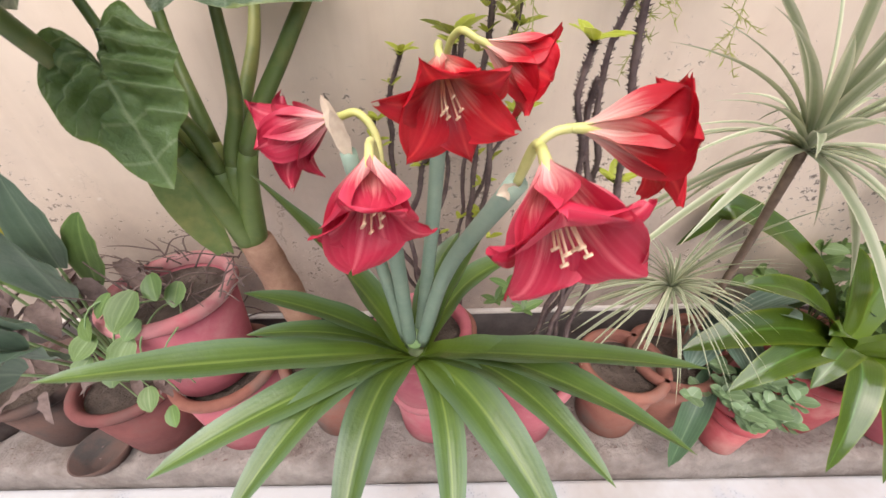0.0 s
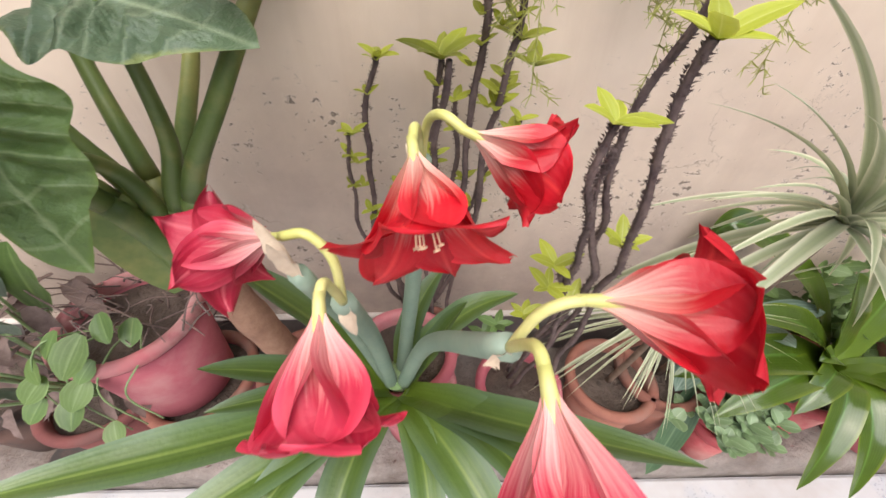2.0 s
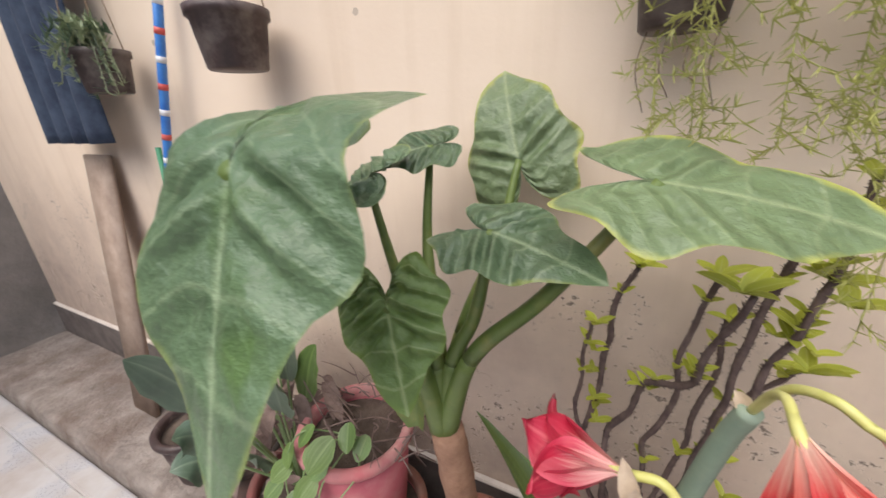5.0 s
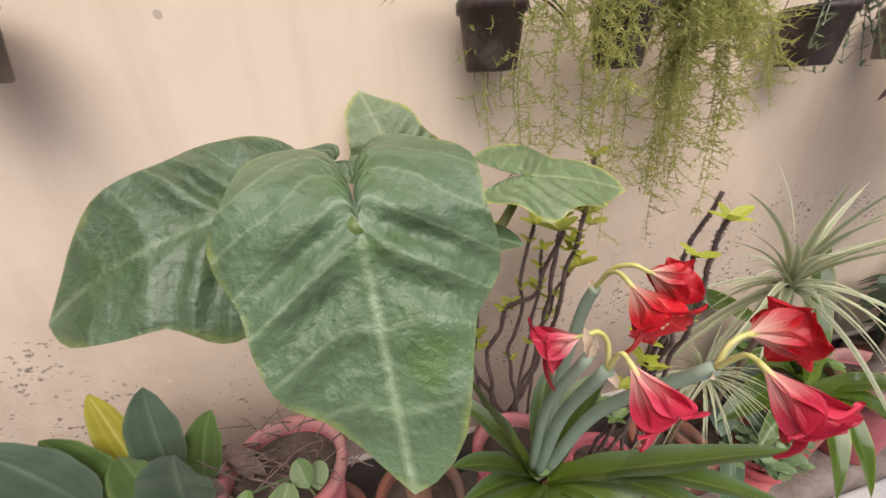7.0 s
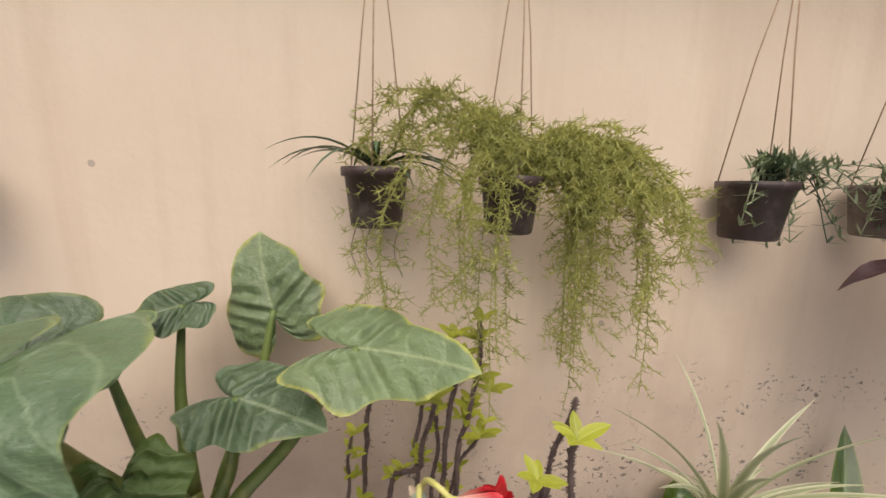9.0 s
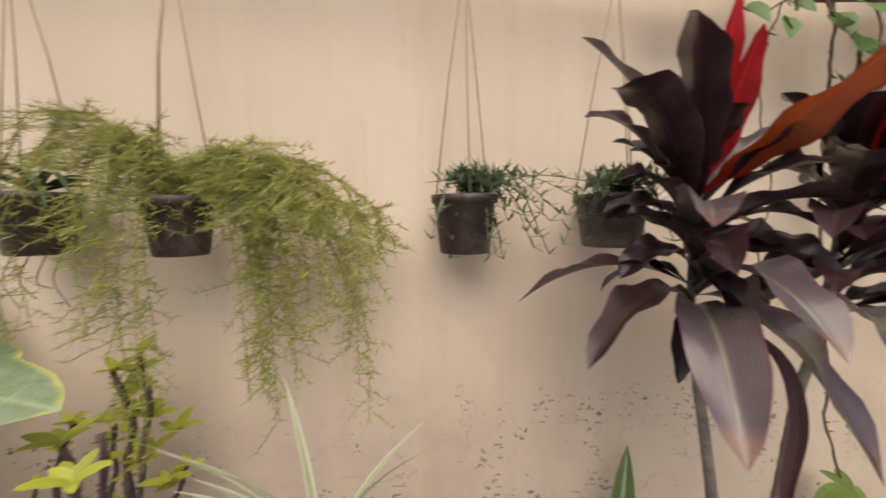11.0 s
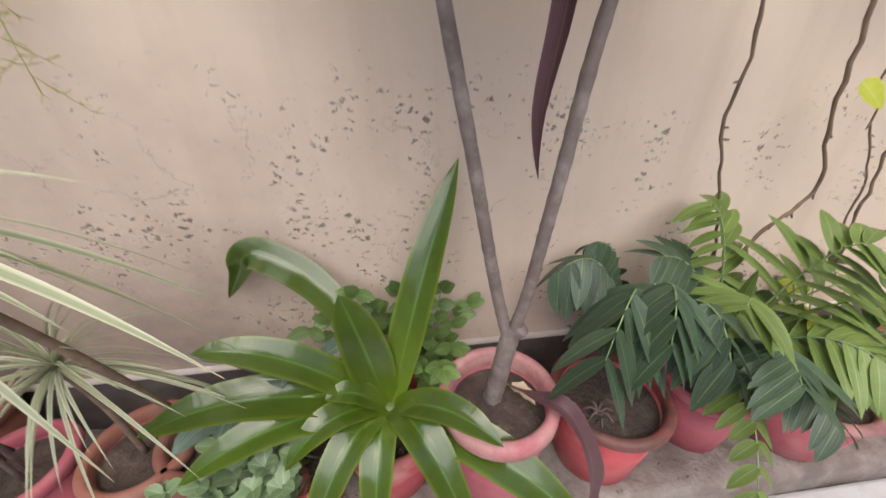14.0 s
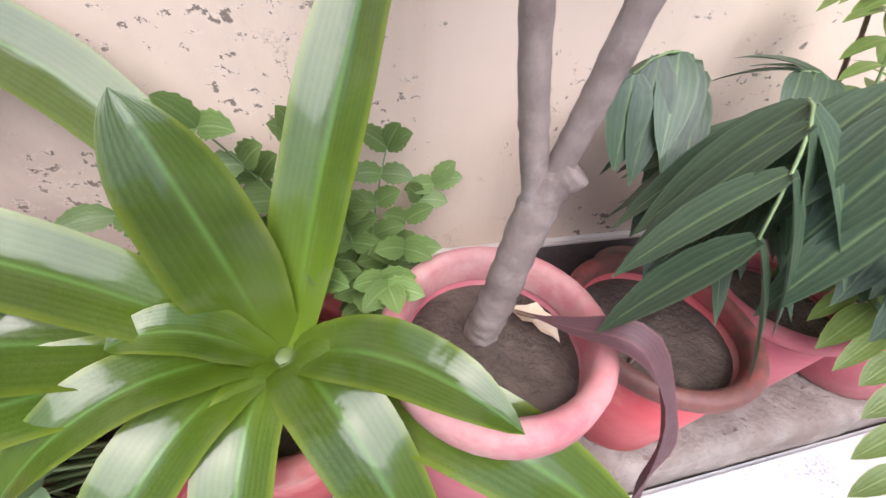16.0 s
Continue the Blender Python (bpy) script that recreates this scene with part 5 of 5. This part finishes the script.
gp = thing("potted_pothos", (2.46, -0.27, LEDGE), "bushy pothos in a pink pot with a whitened scalloped rim", "potted plant")
pot_parts(gp, 2.42, -0.29, LEDGE, 0.155, 0.23, M_PINK, rim_mat=M_RIM)
q = random.Random(9)
for k in range(70):
    a, d = q.uniform(0, 6.28), 0.28 * math.sqrt(q.random())
    p = V(2.50 + d * math.cos(a), -0.25 + 0.8 * d * math.sin(a), 0.38 + q.uniform(0, 0.32) * (1.2 - d * 2))
    p.y = min(p.y, -0.05)
    s = q.uniform(0.06, 0.11)
    small_leaf(gp, p, V(math.cos(a), math.sin(a) - 0.4, q.uniform(-0.5, 0.3)), (0, -0.5, 0.9), s, s * 0.66, M_GREEN if q.random() < 0.75 else M_LIME, ovate)
for k in range(12):
    bm = bmesh.new()
    a = k * 0.55
    tube(bm, smooth_line([(2.42, -0.28, 0.33), (2.46 + 0.1 * math.cos(a), -0.26 + 0.07 * math.sin(a), 0.45), (2.5 + 0.2 * math.cos(a), -0.25 + 0.13 * math.sin(a), 0.5 + 0.02 * (k % 5))], 5), 0.003, 0.002, 5)
    part("stem", bm, M_STALK, gp)
rp = thing("plant_pot", (2.78, -0.27, LEDGE), "dark red pot half hidden by leaves", "flower pot")
pot_parts(rp, 2.80, -0.27, LEDGE, 0.14, 0.26, M_RED)

# ---- pothos climbing down the wall from above ----
pothos = thing("climbing_pothos", (2.3, -0.05, 2.2), "pothos vines hanging down the wall from the pole", "climbing plant")
def vine_stem(pts, r=0.0045, knots=14):
    line = smooth_line(pts, 12)
    line = [p + V(0.035 * noise.noise(p * 6) + 0.012 * noise.noise(p * 22), 0.01 * noise.noise(p * 14 + V(5, 0, 0)), 0) for p in line]
    bm = bmesh.new()
    tube(bm, line, r * 0.72, r * 0.6, 7, ripple=0.35)
    for k in range(knots):
        p = line[R.randrange(1, len(line))]
        tube(bm, [p, p + V(R.uniform(-0.02, 0.02), -0.004, R.uniform(-0.02, 0.006))], r * 0.6, r * 0.3, 5)
    part("vine", bm, M_STEM_BROWN, pothos)
    return line

lines = [vine_stem(p, r) for p, r in (
    ([(1.97, -0.08, 2.2), (1.955, -0.09, 1.85), (1.961, -0.09, 1.58), (2.015, -0.09, 1.258), (2.054, -0.09, 0.982), (2.123, -0.1, 0.66)], 0.006),
    ([(2.20, -0.08, 2.2), (2.22, -0.09, 1.7), (2.246, -0.09, 1.271), (2.335, -0.09, 0.873), (2.25, -0.1, 0.74), (2.151, -0.12, 0.60)], 0.007),
    ([(2.26, -0.08, 2.2), (2.30, -0.09, 1.6), (2.376, -0.09, 1.124), (2.49, -0.1, 0.80), (2.512, -0.1, 0.60)], 0.004),
    ([(2.33, -0.08, 2.2), (2.366, -0.09, 1.579), (2.49, -0.09, 0.96), (2.556, -0.1, 0.60)], 0.006),
    ([(2.45, -0.08, 2.2), (2.50, -0.09, 1.5), (2.569, -0.09, 1.155), (2.632, -0.1, 0.70)], 0.006),
    ([(2.60, -0.08, 2.2), (2.62, -0.09, 1.6), (2.70, -0.09, 1.1), (2.74, -0.1, 0.7)], 0.006),
    ([(2.75, -0.08, 2.2), (2.72, -0.09, 1.5), (2.82, -0.09, 0.9), (2.80, -0.1, 0.5)], 0.006),
    ([(1.83, -0.08, 2.21), (1.78, -0.09, 2.10), (1.76, -0.09, 1.9), (1.80, -0.09, 1.66), (1.78, -0.09, 1.4)], 0.0035),
    ([(1.70, -0.08, 2.21), (1.69, -0.09, 2.13), (1.73, -0.1, 2.10), (1.79, -0.1, 2.14), (1.82, -0.09, 2.2)], 0.004),
    ([(1.90, -0.08, 2.21), (1.95, -0.12, 2.05), (2.02, -0.12, 1.98), (1.96, -0.1, 1.88)], 0.007),
    ([(2.05, -0.1, 2.2), (2.10, -0.11, 1.95), (2.04, -0.1, 1.75), (2.12, -0.09, 1.55), (2.07, -0.09, 1.40)], 0.0045),
    ([(1.50, -0.09, 2.2), (1.53, -0.1, 2.14), (1.60, -0.1, 2.15), (1.64, -0.1, 2.2)], 0.004),
    ([(2.90, -0.08, 2.2), (2.93, -0.09, 1.6), (2.96, -0.09, 1.0), (3.0, -0.1, 0.6)], 0.006))]
q = random.Random(12)
for at, s, m in (((2.229, -0.12, 1.47), 0.085, M_GREEN), ((2.408, -0.12, 1.44), 0.10, M_GREEN), ((2.488, -0.13, 1.45), 0.095, M_GREEN), ((2.12, -0.22, 1.30), 0.15, M_LIME), ((2.06, -0.13, 1.69), 0.09, M_GREEN), ((2.552, -0.13, 1.20), 0.085, M_GREEN), ((1.791, -0.12, 2.08), 0.07, M_GREEN), ((1.963, -0.13, 1.94), 0.10, M_GREEN), ((2.62, -0.13, 1.48), 0.09, M_GREEN), ((2.30, -0.12, 1.33), 0.06, M_GREEN), ((2.36, -0.12, 1.64), 0.07, M_GREEN), ((2.10, -0.12, 1.55), 0.06, M_GREEN), ((2.45, -0.12, 1.78), 0.08, M_GREEN), ((2.6, -0.12, 1.75), 0.08, M_GREEN), ((2.16, -0.12, 1.84), 0.06, M_GREEN)):
    small_leaf(pothos, at, V(q.uniform(-0.5, 0.5), -0.35, -0.9), (q.uniform(-0.4, 0.4), -0.9, 0.3), s, s * 0.75, m, ovate)
for k in range(34):
    ln = lines[q.randrange(len(lines))]
    p = ln[q.randrange(2, len(ln) // 2 + 6)] + V(q.uniform(-0.02, 0.02), -0.015, 0)
    s = q.uniform(0.05, 0.095)
    small_leaf(pothos, p, V(q.uniform(-0.8, 0.8), -0.4, -0.7), (q.uniform(-0.5, 0.5), -0.9, 0.3), s, s * 0.75, M_GREEN if q.random() < 0.8 else M_LIME, ovate)
for k in range(95):
    x = 1.85 + 1.3 * q.random() ** 0.8
    p = V(x, -0.12 + q.uniform(-0.12, 0.06), 2.19 + q.uniform(-0.10, 0.10))
    s = q.uniform(0.06, 0.12)
    small_leaf(pothos, p, V(q.uniform(-1, 1), -0.5, q.uniform(-0.7, 0.4)), (0, -0.6, 0.8), s, s * 0.66, M_GREEN if q.random() < 0.7 else M_LIME, ovate)
for k in range(26):
    bm = bmesh.new()
    x, z = 1.36 + 0.055 * k, 2.18 + q.uniform(-0.03, 0.05)
    tube(bm, smooth_line([(x, -0.08, z), (x + 0.15, -0.13 + q.uniform(-0.02, 0.03), z + q.uniform(-0.05, 0.03)), (x + 0.32, -0.11 + q.uniform(-0.03, 0.03), 2.18 + q.uniform(-0.04, 0.05)), (x + q.uniform(0.4, 0.7), -0.10, z + q.uniform(-0.02, 0.02))], 6), q.uniform(0.004, 0.009), 0.004, 6, ripple=0.35)
    part("vine", bm, M_STEM_BROWN, pothos)

# ---- hanging planters ----
def hanging(x, y, z, r, h, label, ends=2.2):
    t = thing("hanging_planter", (x, y, z), label, "hanging planter", "hanging planters on the pole")
    rb = r * 0.78
    bm = bmesh.new()
    rings = lathe(bm, x, y, [(rb - 0.004, z), (rb, z + 0.004), (r - 0.004, z + h - 0.02), (r + 0.003, z + h - 0.018), (r + 0.004, z + h), (r - 0.004, z + h), (r - 0.006, z + h - 0.02), (rb - 0.004, z + 0.006)], 32)
    bm.faces.new(rings[0][::-1])
    bm.faces.new(rings[-1])
    part("pot", bm, M_DARKPOT, t)
    bm = bmesh.new()
    lathe(bm, x, y, [(0.0005, z + h - 0.022), (r * 0.5, z + h - 0.018), (r - 0.006, z + h - 0.026)], 20)
    part("soil", bm, M_SOIL, t)
    for k in range(3):
        a = 0.5 + 2.094 * k
        bm = bmesh.new()
        tube(bm, [V(x + r * math.cos(a), y + r * math.sin(a), z + h - 0.012), V(x + 0.5 * r * math.cos(a), y + 0.5 * r * math.sin(a) - 0.0, (z + h + ends) / 2), V(x + 0.002 * k, -0.10, ends - 0.03)], 0.0016, seg=5)
        part("string", bm, M_STRING, t)
    bm = bmesh.new()
    tube(bm, smooth_line([(x, -0.10, ends - 0.04), (x + 0.01, -0.10, ends - 0.02), (x, -0.116, ends + 0.012), (x, -0.10, ends + 0.02), (x, -0.085, ends + 0.01)], 5), 0.0025, seg=6)
    part("hook", bm, M_RAIL, t)
    return t

def strap_tuft(t, c, n, L, w, material, seed, down=0.35):
    q = random.Random(seed)
    for k in range(n):
        a = 6.283 * k / n + q.uniform(-0.25, 0.25)
        l = L * q.uniform(0.6, 1.1)
        tip = V(c) + V(math.cos(a) * l, math.sin(a) * l * 0.4 - 0.02, -down * l + q.uniform(0, 0.4) * l)
        tip.y = min(tip.y, -0.03)
        bm = bmesh.new()
        blade(bm, arc(c, tip, 0.35 * l, 9), w, grass, 0.4, 2)
        part("leaf", bm, material, t)

hp0 = hanging(-0.80, -0.12, 1.54, 0.085, 0.125, "dark brown plastic planter on strings")
hp1 = hanging(0.10, -0.09, 1.53, 0.07, 0.125, "dark planter with dark arching strap leaves on strings")
strap_tuft(hp1, (0.10, -0.09, 1.65), 15, 0.26, 0.019, M_DARKLEAF, 3, 0.25)
for k in range(4):
    bm = bmesh.new()
    x = 0.06 + 0.03 * k
    tube(bm, smooth_line([(x, -0.10, 1.54), (x - 0.01, -0.12, 1.48), (x + 0.008, -0.11, 1.42 + 0.02 * (k % 3))], 4), 0.0014, 0.0008, 5)
    part("root", bm, M_STEM_BROWN, hp1)
hp2 = hanging(0.385, -0.125, 1.525, 0.065, 0.12, "dark planter overgrown by a feathery asparagus fern")
hp4 = hanging(0.985, -0.09, 1.515, 0.075, 0.135, "dark planter with a spiky trailing succulent on strings")
hp5 = hanging(1.345, -0.105, 1.525, 0.085, 0.125, "dark dirty planter with a spiky trailing succulent")

def trailing(t, c, n, seed, spread=0.10, bias=0.3):
    q = random.Random(seed)
    for k in range(n):
        a = q.uniform(0, 6.283)
        o = V(math.cos(a) + bias, math.sin(a) * 0.5 - 0.3, 0)
        e = V(c) + o * spread * q.uniform(0.3, 1.25)
        line = smooth_line([c, V(c).lerp(e, 0.5) + V(0, 0, q.uniform(0.02, 0.06)), e + V(0, 0, q.uniform(-0.15, 0.035))], 5)
        bm = bmesh.new()
        tube(bm, line, 0.002, 0.0012, 4)
        for i in range(2, len(line)):
            for s in range(3):
                d = V(q.uniform(-1, 1), q.uniform(-1, 0.4), q.uniform(-0.2, 1)).normalized() * q.uniform(0.02, 0.042)
                blade(bm, [line[i], line[i] + d * 0.5, line[i] + d], 0.007, grass, 0.4, 2)
        part("shoot", bm, M_PALESHOOT if k % 4 else M_PALM, t)

trailing(hp4, (0.995, -0.10, 1.645), 34, 5, 0.15, 0.45)
trailing(hp5, (1.35, -0.12, 1.645), 30, 6, 0.14, 0.1)

def fern_frond(t, pts, seed, needle=0.017, dens=3, branch=True):
    """A wiry asparagus-fern frond with whorls of fine needles."""
    q = random.Random(seed)
    line = smooth_line(pts, 9)
    bm = bmesh.new()
    tube(bm, line, 0.0015, 0.0007, 4)
    def needles(p, t_, k):
        for _ in range(k):
            d = V(q.uniform(-1, 1), q.uniform(-1, 1), q.uniform(-1, 1))
            d = (d + t_ * 0.5).normalized() * needle * q.uniform(0.6, 1.3)
            s = d.cross(V(0.3, 1, 0.2)).normalized() * 0.0011
            bm.faces.new([bm.verts.new(v) for v in (p - s, p + s, p + d + s * 0.3, p + d - s * 0.3)])
    for i in range(2, len(line)):
        t_ = (line[i] - line[i - 1]).normalized()
        for f in (0.0, 0.5):
            needles(line[i].lerp(line[i - 1], f), t_, dens)
        if branch and q.random() < 0.75:
            d = V(q.uniform(-1, 1), q.uniform(-0.8, 0.3), q.uniform(-0.5, 0.3)).normalized()
            L = q.uniform(0.03, 0.075)
            e = line[i] + d * L + V(0, 0, -0.3 * L)
            if e.y > -0.008:
                e.y = -0.008
            bl_ = [line[i].lerp(e, f) for f in (0, 0.25, 0.5, 0.75, 1)]
            tube(bm, bl_, 0.0009, 0.0006, 3)
            for p in bl_[1:]:
                needles(p, d, dens + 1)
    part("frond", bm, M_FERN, t)

q = random.Random(77)
FB = V(0.385, -0.125, 1.63)
ends = []
for k in range(9):
    ends.append(V(q.uniform(0.08, 0.34), -0.17 + q.uniform(-0.07, 0.06), q.uniform(1.34, 1.6)))
for k in range(4):
    ends.append(V(q.uniform(0.22, 0.40), -0.20, q.uniform(1.12, 1.35)))
for k in range(28):
    x = q.uniform(0.52, 0.79)
    lo = 1.38 if x > 0.6 else 1.22
    ends.append(V(x, -0.13 + q.uniform(-0.06, 0.07), q.uniform(lo, 1.62)))
for k in range(3):
    ends.append(V(q.uniform(0.50, 0.56), -0.12, q.uniform(1.06, 1.3)))
    ends.append(V(q.uniform(0.70, 0.77), -0.10, q.uniform(1.08, 1.35)))
for k in range(3):
    ends.append(V(0.0 + q.uniform(-0.02, 0.16), -0.12, q.uniform(1.66, 1.74)))
for k, e in enumerate(ends):
    top = 1.745 - 0.25 * abs(e.x - 0.62) + q.uniform(-0.08, 0.0) if e.x > 0.42 else 1.70 + q.uniform(-0.06, 0.06)
    if k >= len(ends) - 3:
        top = 1.80
    mid = FB.lerp(e, 0.5)
    mid = V(FB.x + (e.x - FB.x) * 0.72, mid.y - 0.02, top)
    low = V(e.x - 0.01, e.y, max(e.z + 0.04, (top + e.z) / 2)) if e.z < 1.6 else mid.lerp(e, 0.6)
    fern_frond(hp2, [FB, FB.lerp(mid, 0.6) + V(0, 0, 0.05), mid, low, e], 100 + k)

# ---- left end: foliage, pole and washing ----
def clump(name, x, y, label, leaves, material, potmat, r=0.12, h=0.26, group=""):
    t = thing(name, (x, y, LEDGE), label, "potted plant", group)
    pot_parts(t, x, y, LEDGE, r, h, potmat)
    for tip, w, m in leaves:
        b = V(x, y, LEDGE + h - 0.05)
        tp = V(tip)
        knee = b.lerp(tp, 0.55) + V(0, 0, 0.06)
        bm = bmesh.new()
        tube(bm, smooth_line([b, b.lerp(knee, 0.6), knee], 4), 0.005, 0.003, 6)
        part("stem", bm, M_STALK, t)
        bm = bmesh.new()
        blade(bm, arc(knee, tp, 0.05, 12), w * 1.15, ovate, 0.2, 6, up=(0.15, -0.7, 0.6), wave=0.15)
        part("leaf", bm, m or material, t)
    return t

clump("dumb_cane", -0.72, -0.27, "broad grey-green leaves and a yellowing leaf, dark red pot", [
    ((-0.59, -0.37, 0.935), 0.115, None), ((-0.67, -0.25, 1.0), 0.085, None), ((-0.66, -0.46, 0.70), 0.11, None), ((-0.80, -0.20, 0.97), 0.06, M_YELLOW),
    ((-0.60, -0.52, 0.93), 0.11, None), ((-0.74, -0.52, 0.80), 0.12, None), ((-0.86, -0.26, 0.93), 0.08, M_GREEN), ((-0.70, -0.33, 0.92), 0.08, M_GREEN),
    ((-0.95, -0.42, 0.85), 0.11, None), ((-0.92, -0.30, 0.98), 0.10, None), ((-0.82, -0.52, 0.66), 0.10, None), ((-0.58, -0.24, 0.90), 0.07, M_GREEN), ((-0.88, -0.5, 0.95), 0.11, None)], M_GREYGREEN, M_OXBLOOD, 0.15, 0.27)
for x, y, r, h, m, lab in ((-1.02, -0.25, 0.14, 0.25, M_OLD, "old dark clay pot under the leaves"), (-1.30, -0.26, 0.13, 0.24, M_DARKPOT, "dark plastic pot on the cement ledge")):
    t = thing("plant_pot", (x, y, LEDGE), lab, "flower pot")
    pot_parts(t, x, y, LEDGE, r, h, m)
saucer = thing("pot_saucer", (-0.78, -0.36, LEDGE), "brown shallow clay dish on the ledge", "dish")
bm = bmesh.new()
lathe(bm, -0.86, -0.375, [(0.001, LEDGE + 0.006), (0.055, LEDGE + 0.004), (0.075, LEDGE + 0.045), (0.08, LEDGE + 0.045), (0.06, LEDGE - 0.001), (0.001, LEDGE)], 28)
part("dish", bm, M_OLD, saucer)
brush = thing("dry_twig_heap", (-0.66, -0.2, LEDGE), "heap of dry brown twigs behind the pots", "twigs", kind="stuff")
q = random.Random(8)
bm = bmesh.new()
for k in range(70):
    a = V(-0.66 + q.uniform(-0.16, 0.16), -0.13 + q.uniform(-0.08, 0.08), LEDGE + q.uniform(0, 0.35))
    b = a + V(q.uniform(-0.2, 0.2), q.uniform(-0.1, 0.05), q.uniform(-0.02, 0.22))
    b.y = min(b.y, -0.04)
    tube(bm, smooth_line([a, a.lerp(b, 0.5) + V(0.02, 0, 0.02), b], 3), 0.004, 0.0015, 4)
for k in range(60):
    p = V(-0.72 + q.uniform(-0.28, 0.2), -0.24 + q.uniform(-0.10, 0.12), LEDGE + q.uniform(0.25, 0.62))
    d = V(q.uniform(-1, 1), -0.5 + q.uniform(-0.4, 0.4), q.uniform(-1, 0.2)).normalized() * q.uniform(0.07, 0.15)
    blade(bm, arc(p, p + d, 0.02, 6), q.uniform(0.02, 0.045), lance, 0.5, 2, wave=0.6)
part("twigs", bm, M_TWIG, brush)

pole = thing("striped_pole", (-1.36, -0.06, 0.0), "blue pole with red and white bands leaning on the wall", "pole")
bm = bmesh.new()
A, B = V(-1.62, -0.16, LEDGE), V(-1.14, -0.04, 1.85)
tube(bm, [A.lerp(B, i / 10) for i in range(11)], 0.013, seg=12)
part("shaft", bm, M_BLUE, pole)
for k in range(9):
    bm = bmesh.new()
    f = 0.60 + 0.042 * k
    tube(bm, [A.lerp(B, f), A.lerp(B, f + 0.010)], 0.0138, seg=12)
    part("band", bm, M_LIDRED if k % 2 else M_WHITE, pole, "red band" if k % 2 else "white band")
gp2 = thing("green_stake", (-1.42, -0.07, LEDGE), "thin green plastic stake against the wall", "stake")
bm = bmesh.new()
tube(bm, [V(-1.46, -0.10, LEDGE), V(-1.40, -0.04, 1.35)], 0.009, seg=8)
part("rod", bm, rough_mat("green_plastic", (0.04, 0.24, 0.12), (0.08, 0.32, 0.17), 20, 0.5, 0.1), gp2)
hb = hanging(-1.42, -0.11, 1.52, 0.075, 0.12, "dark planter with a grey-green bushy trailing plant")
trailing(hb, (-1.42, -0.12, 1.65), 40, 15, 0.15, 0.0)
cloth = thing("hanging_cloth", (-1.72, -0.03, 2.2), "dark navy cloth hung over the pole", "cloth")
bm = bmesh.new()
gx, gz, rows = 26, 20, []
for j in range(gz + 1):
    rows.append([bm.verts.new((-1.95 + 0.40 * i / gx, -0.115 - 0.02 * math.sin(i * 0.9) * (0.3 + j / gz), 2.219 - 0.85 * j / gz)) for i in range(gx + 1)])
for a, b in zip(rows, rows[1:]):
    for i in range(gx):
        bm.faces.new((a[i], a[i + 1], b[i + 1], b[i]))
ob = part("fabric", bm, M_NAVY, cloth)
sol = ob.modifiers.new("thick", "SOLIDIFY")
sol.thickness = 0.003
board = thing("wooden_board", (-1.85, -0.1, LEDGE), "weathered board leaning on the wall", "board")
bm = box_bm(-0.09, -0.012, 0, 0.09, 0.012, 1.2, 0.003)
bmesh.ops.rotate(bm, verts=bm.verts, cent=(0, 0, 0), matrix=Matrix.Rotation(radians(-8), 3, "X"))
bmesh.ops.translate(bm, verts=bm.verts, vec=(-1.86, -0.2, LEDGE))
part("plank", bm, M_WOOD, board)

# ---- litter on the ledge ----
litter = thing("leaf_litter", (0.6, -0.36, LEDGE), "dry leaf crumbs and grit on the ledge", "litter", kind="stuff")
q = random.Random(55)
bm = bmesh.new()
for k in range(260):
    p = V(q.uniform(-1.2, 2.9), -0.40 + 0.2 * q.random() ** 2, LEDGE + 0.008)
    d = V(q.uniform(-1, 1), q.uniform(-1, 1), q.uniform(0, 0.3)).normalized() * q.uniform(0.004, 0.016)
    blade(bm, [p, p + d * 0.5 + V(0, 0, 0.002), p + d], q.uniform(0.003, 0.009), lance, 0.5, 2)
part("crumbs", bm, M_TWIG, litter)
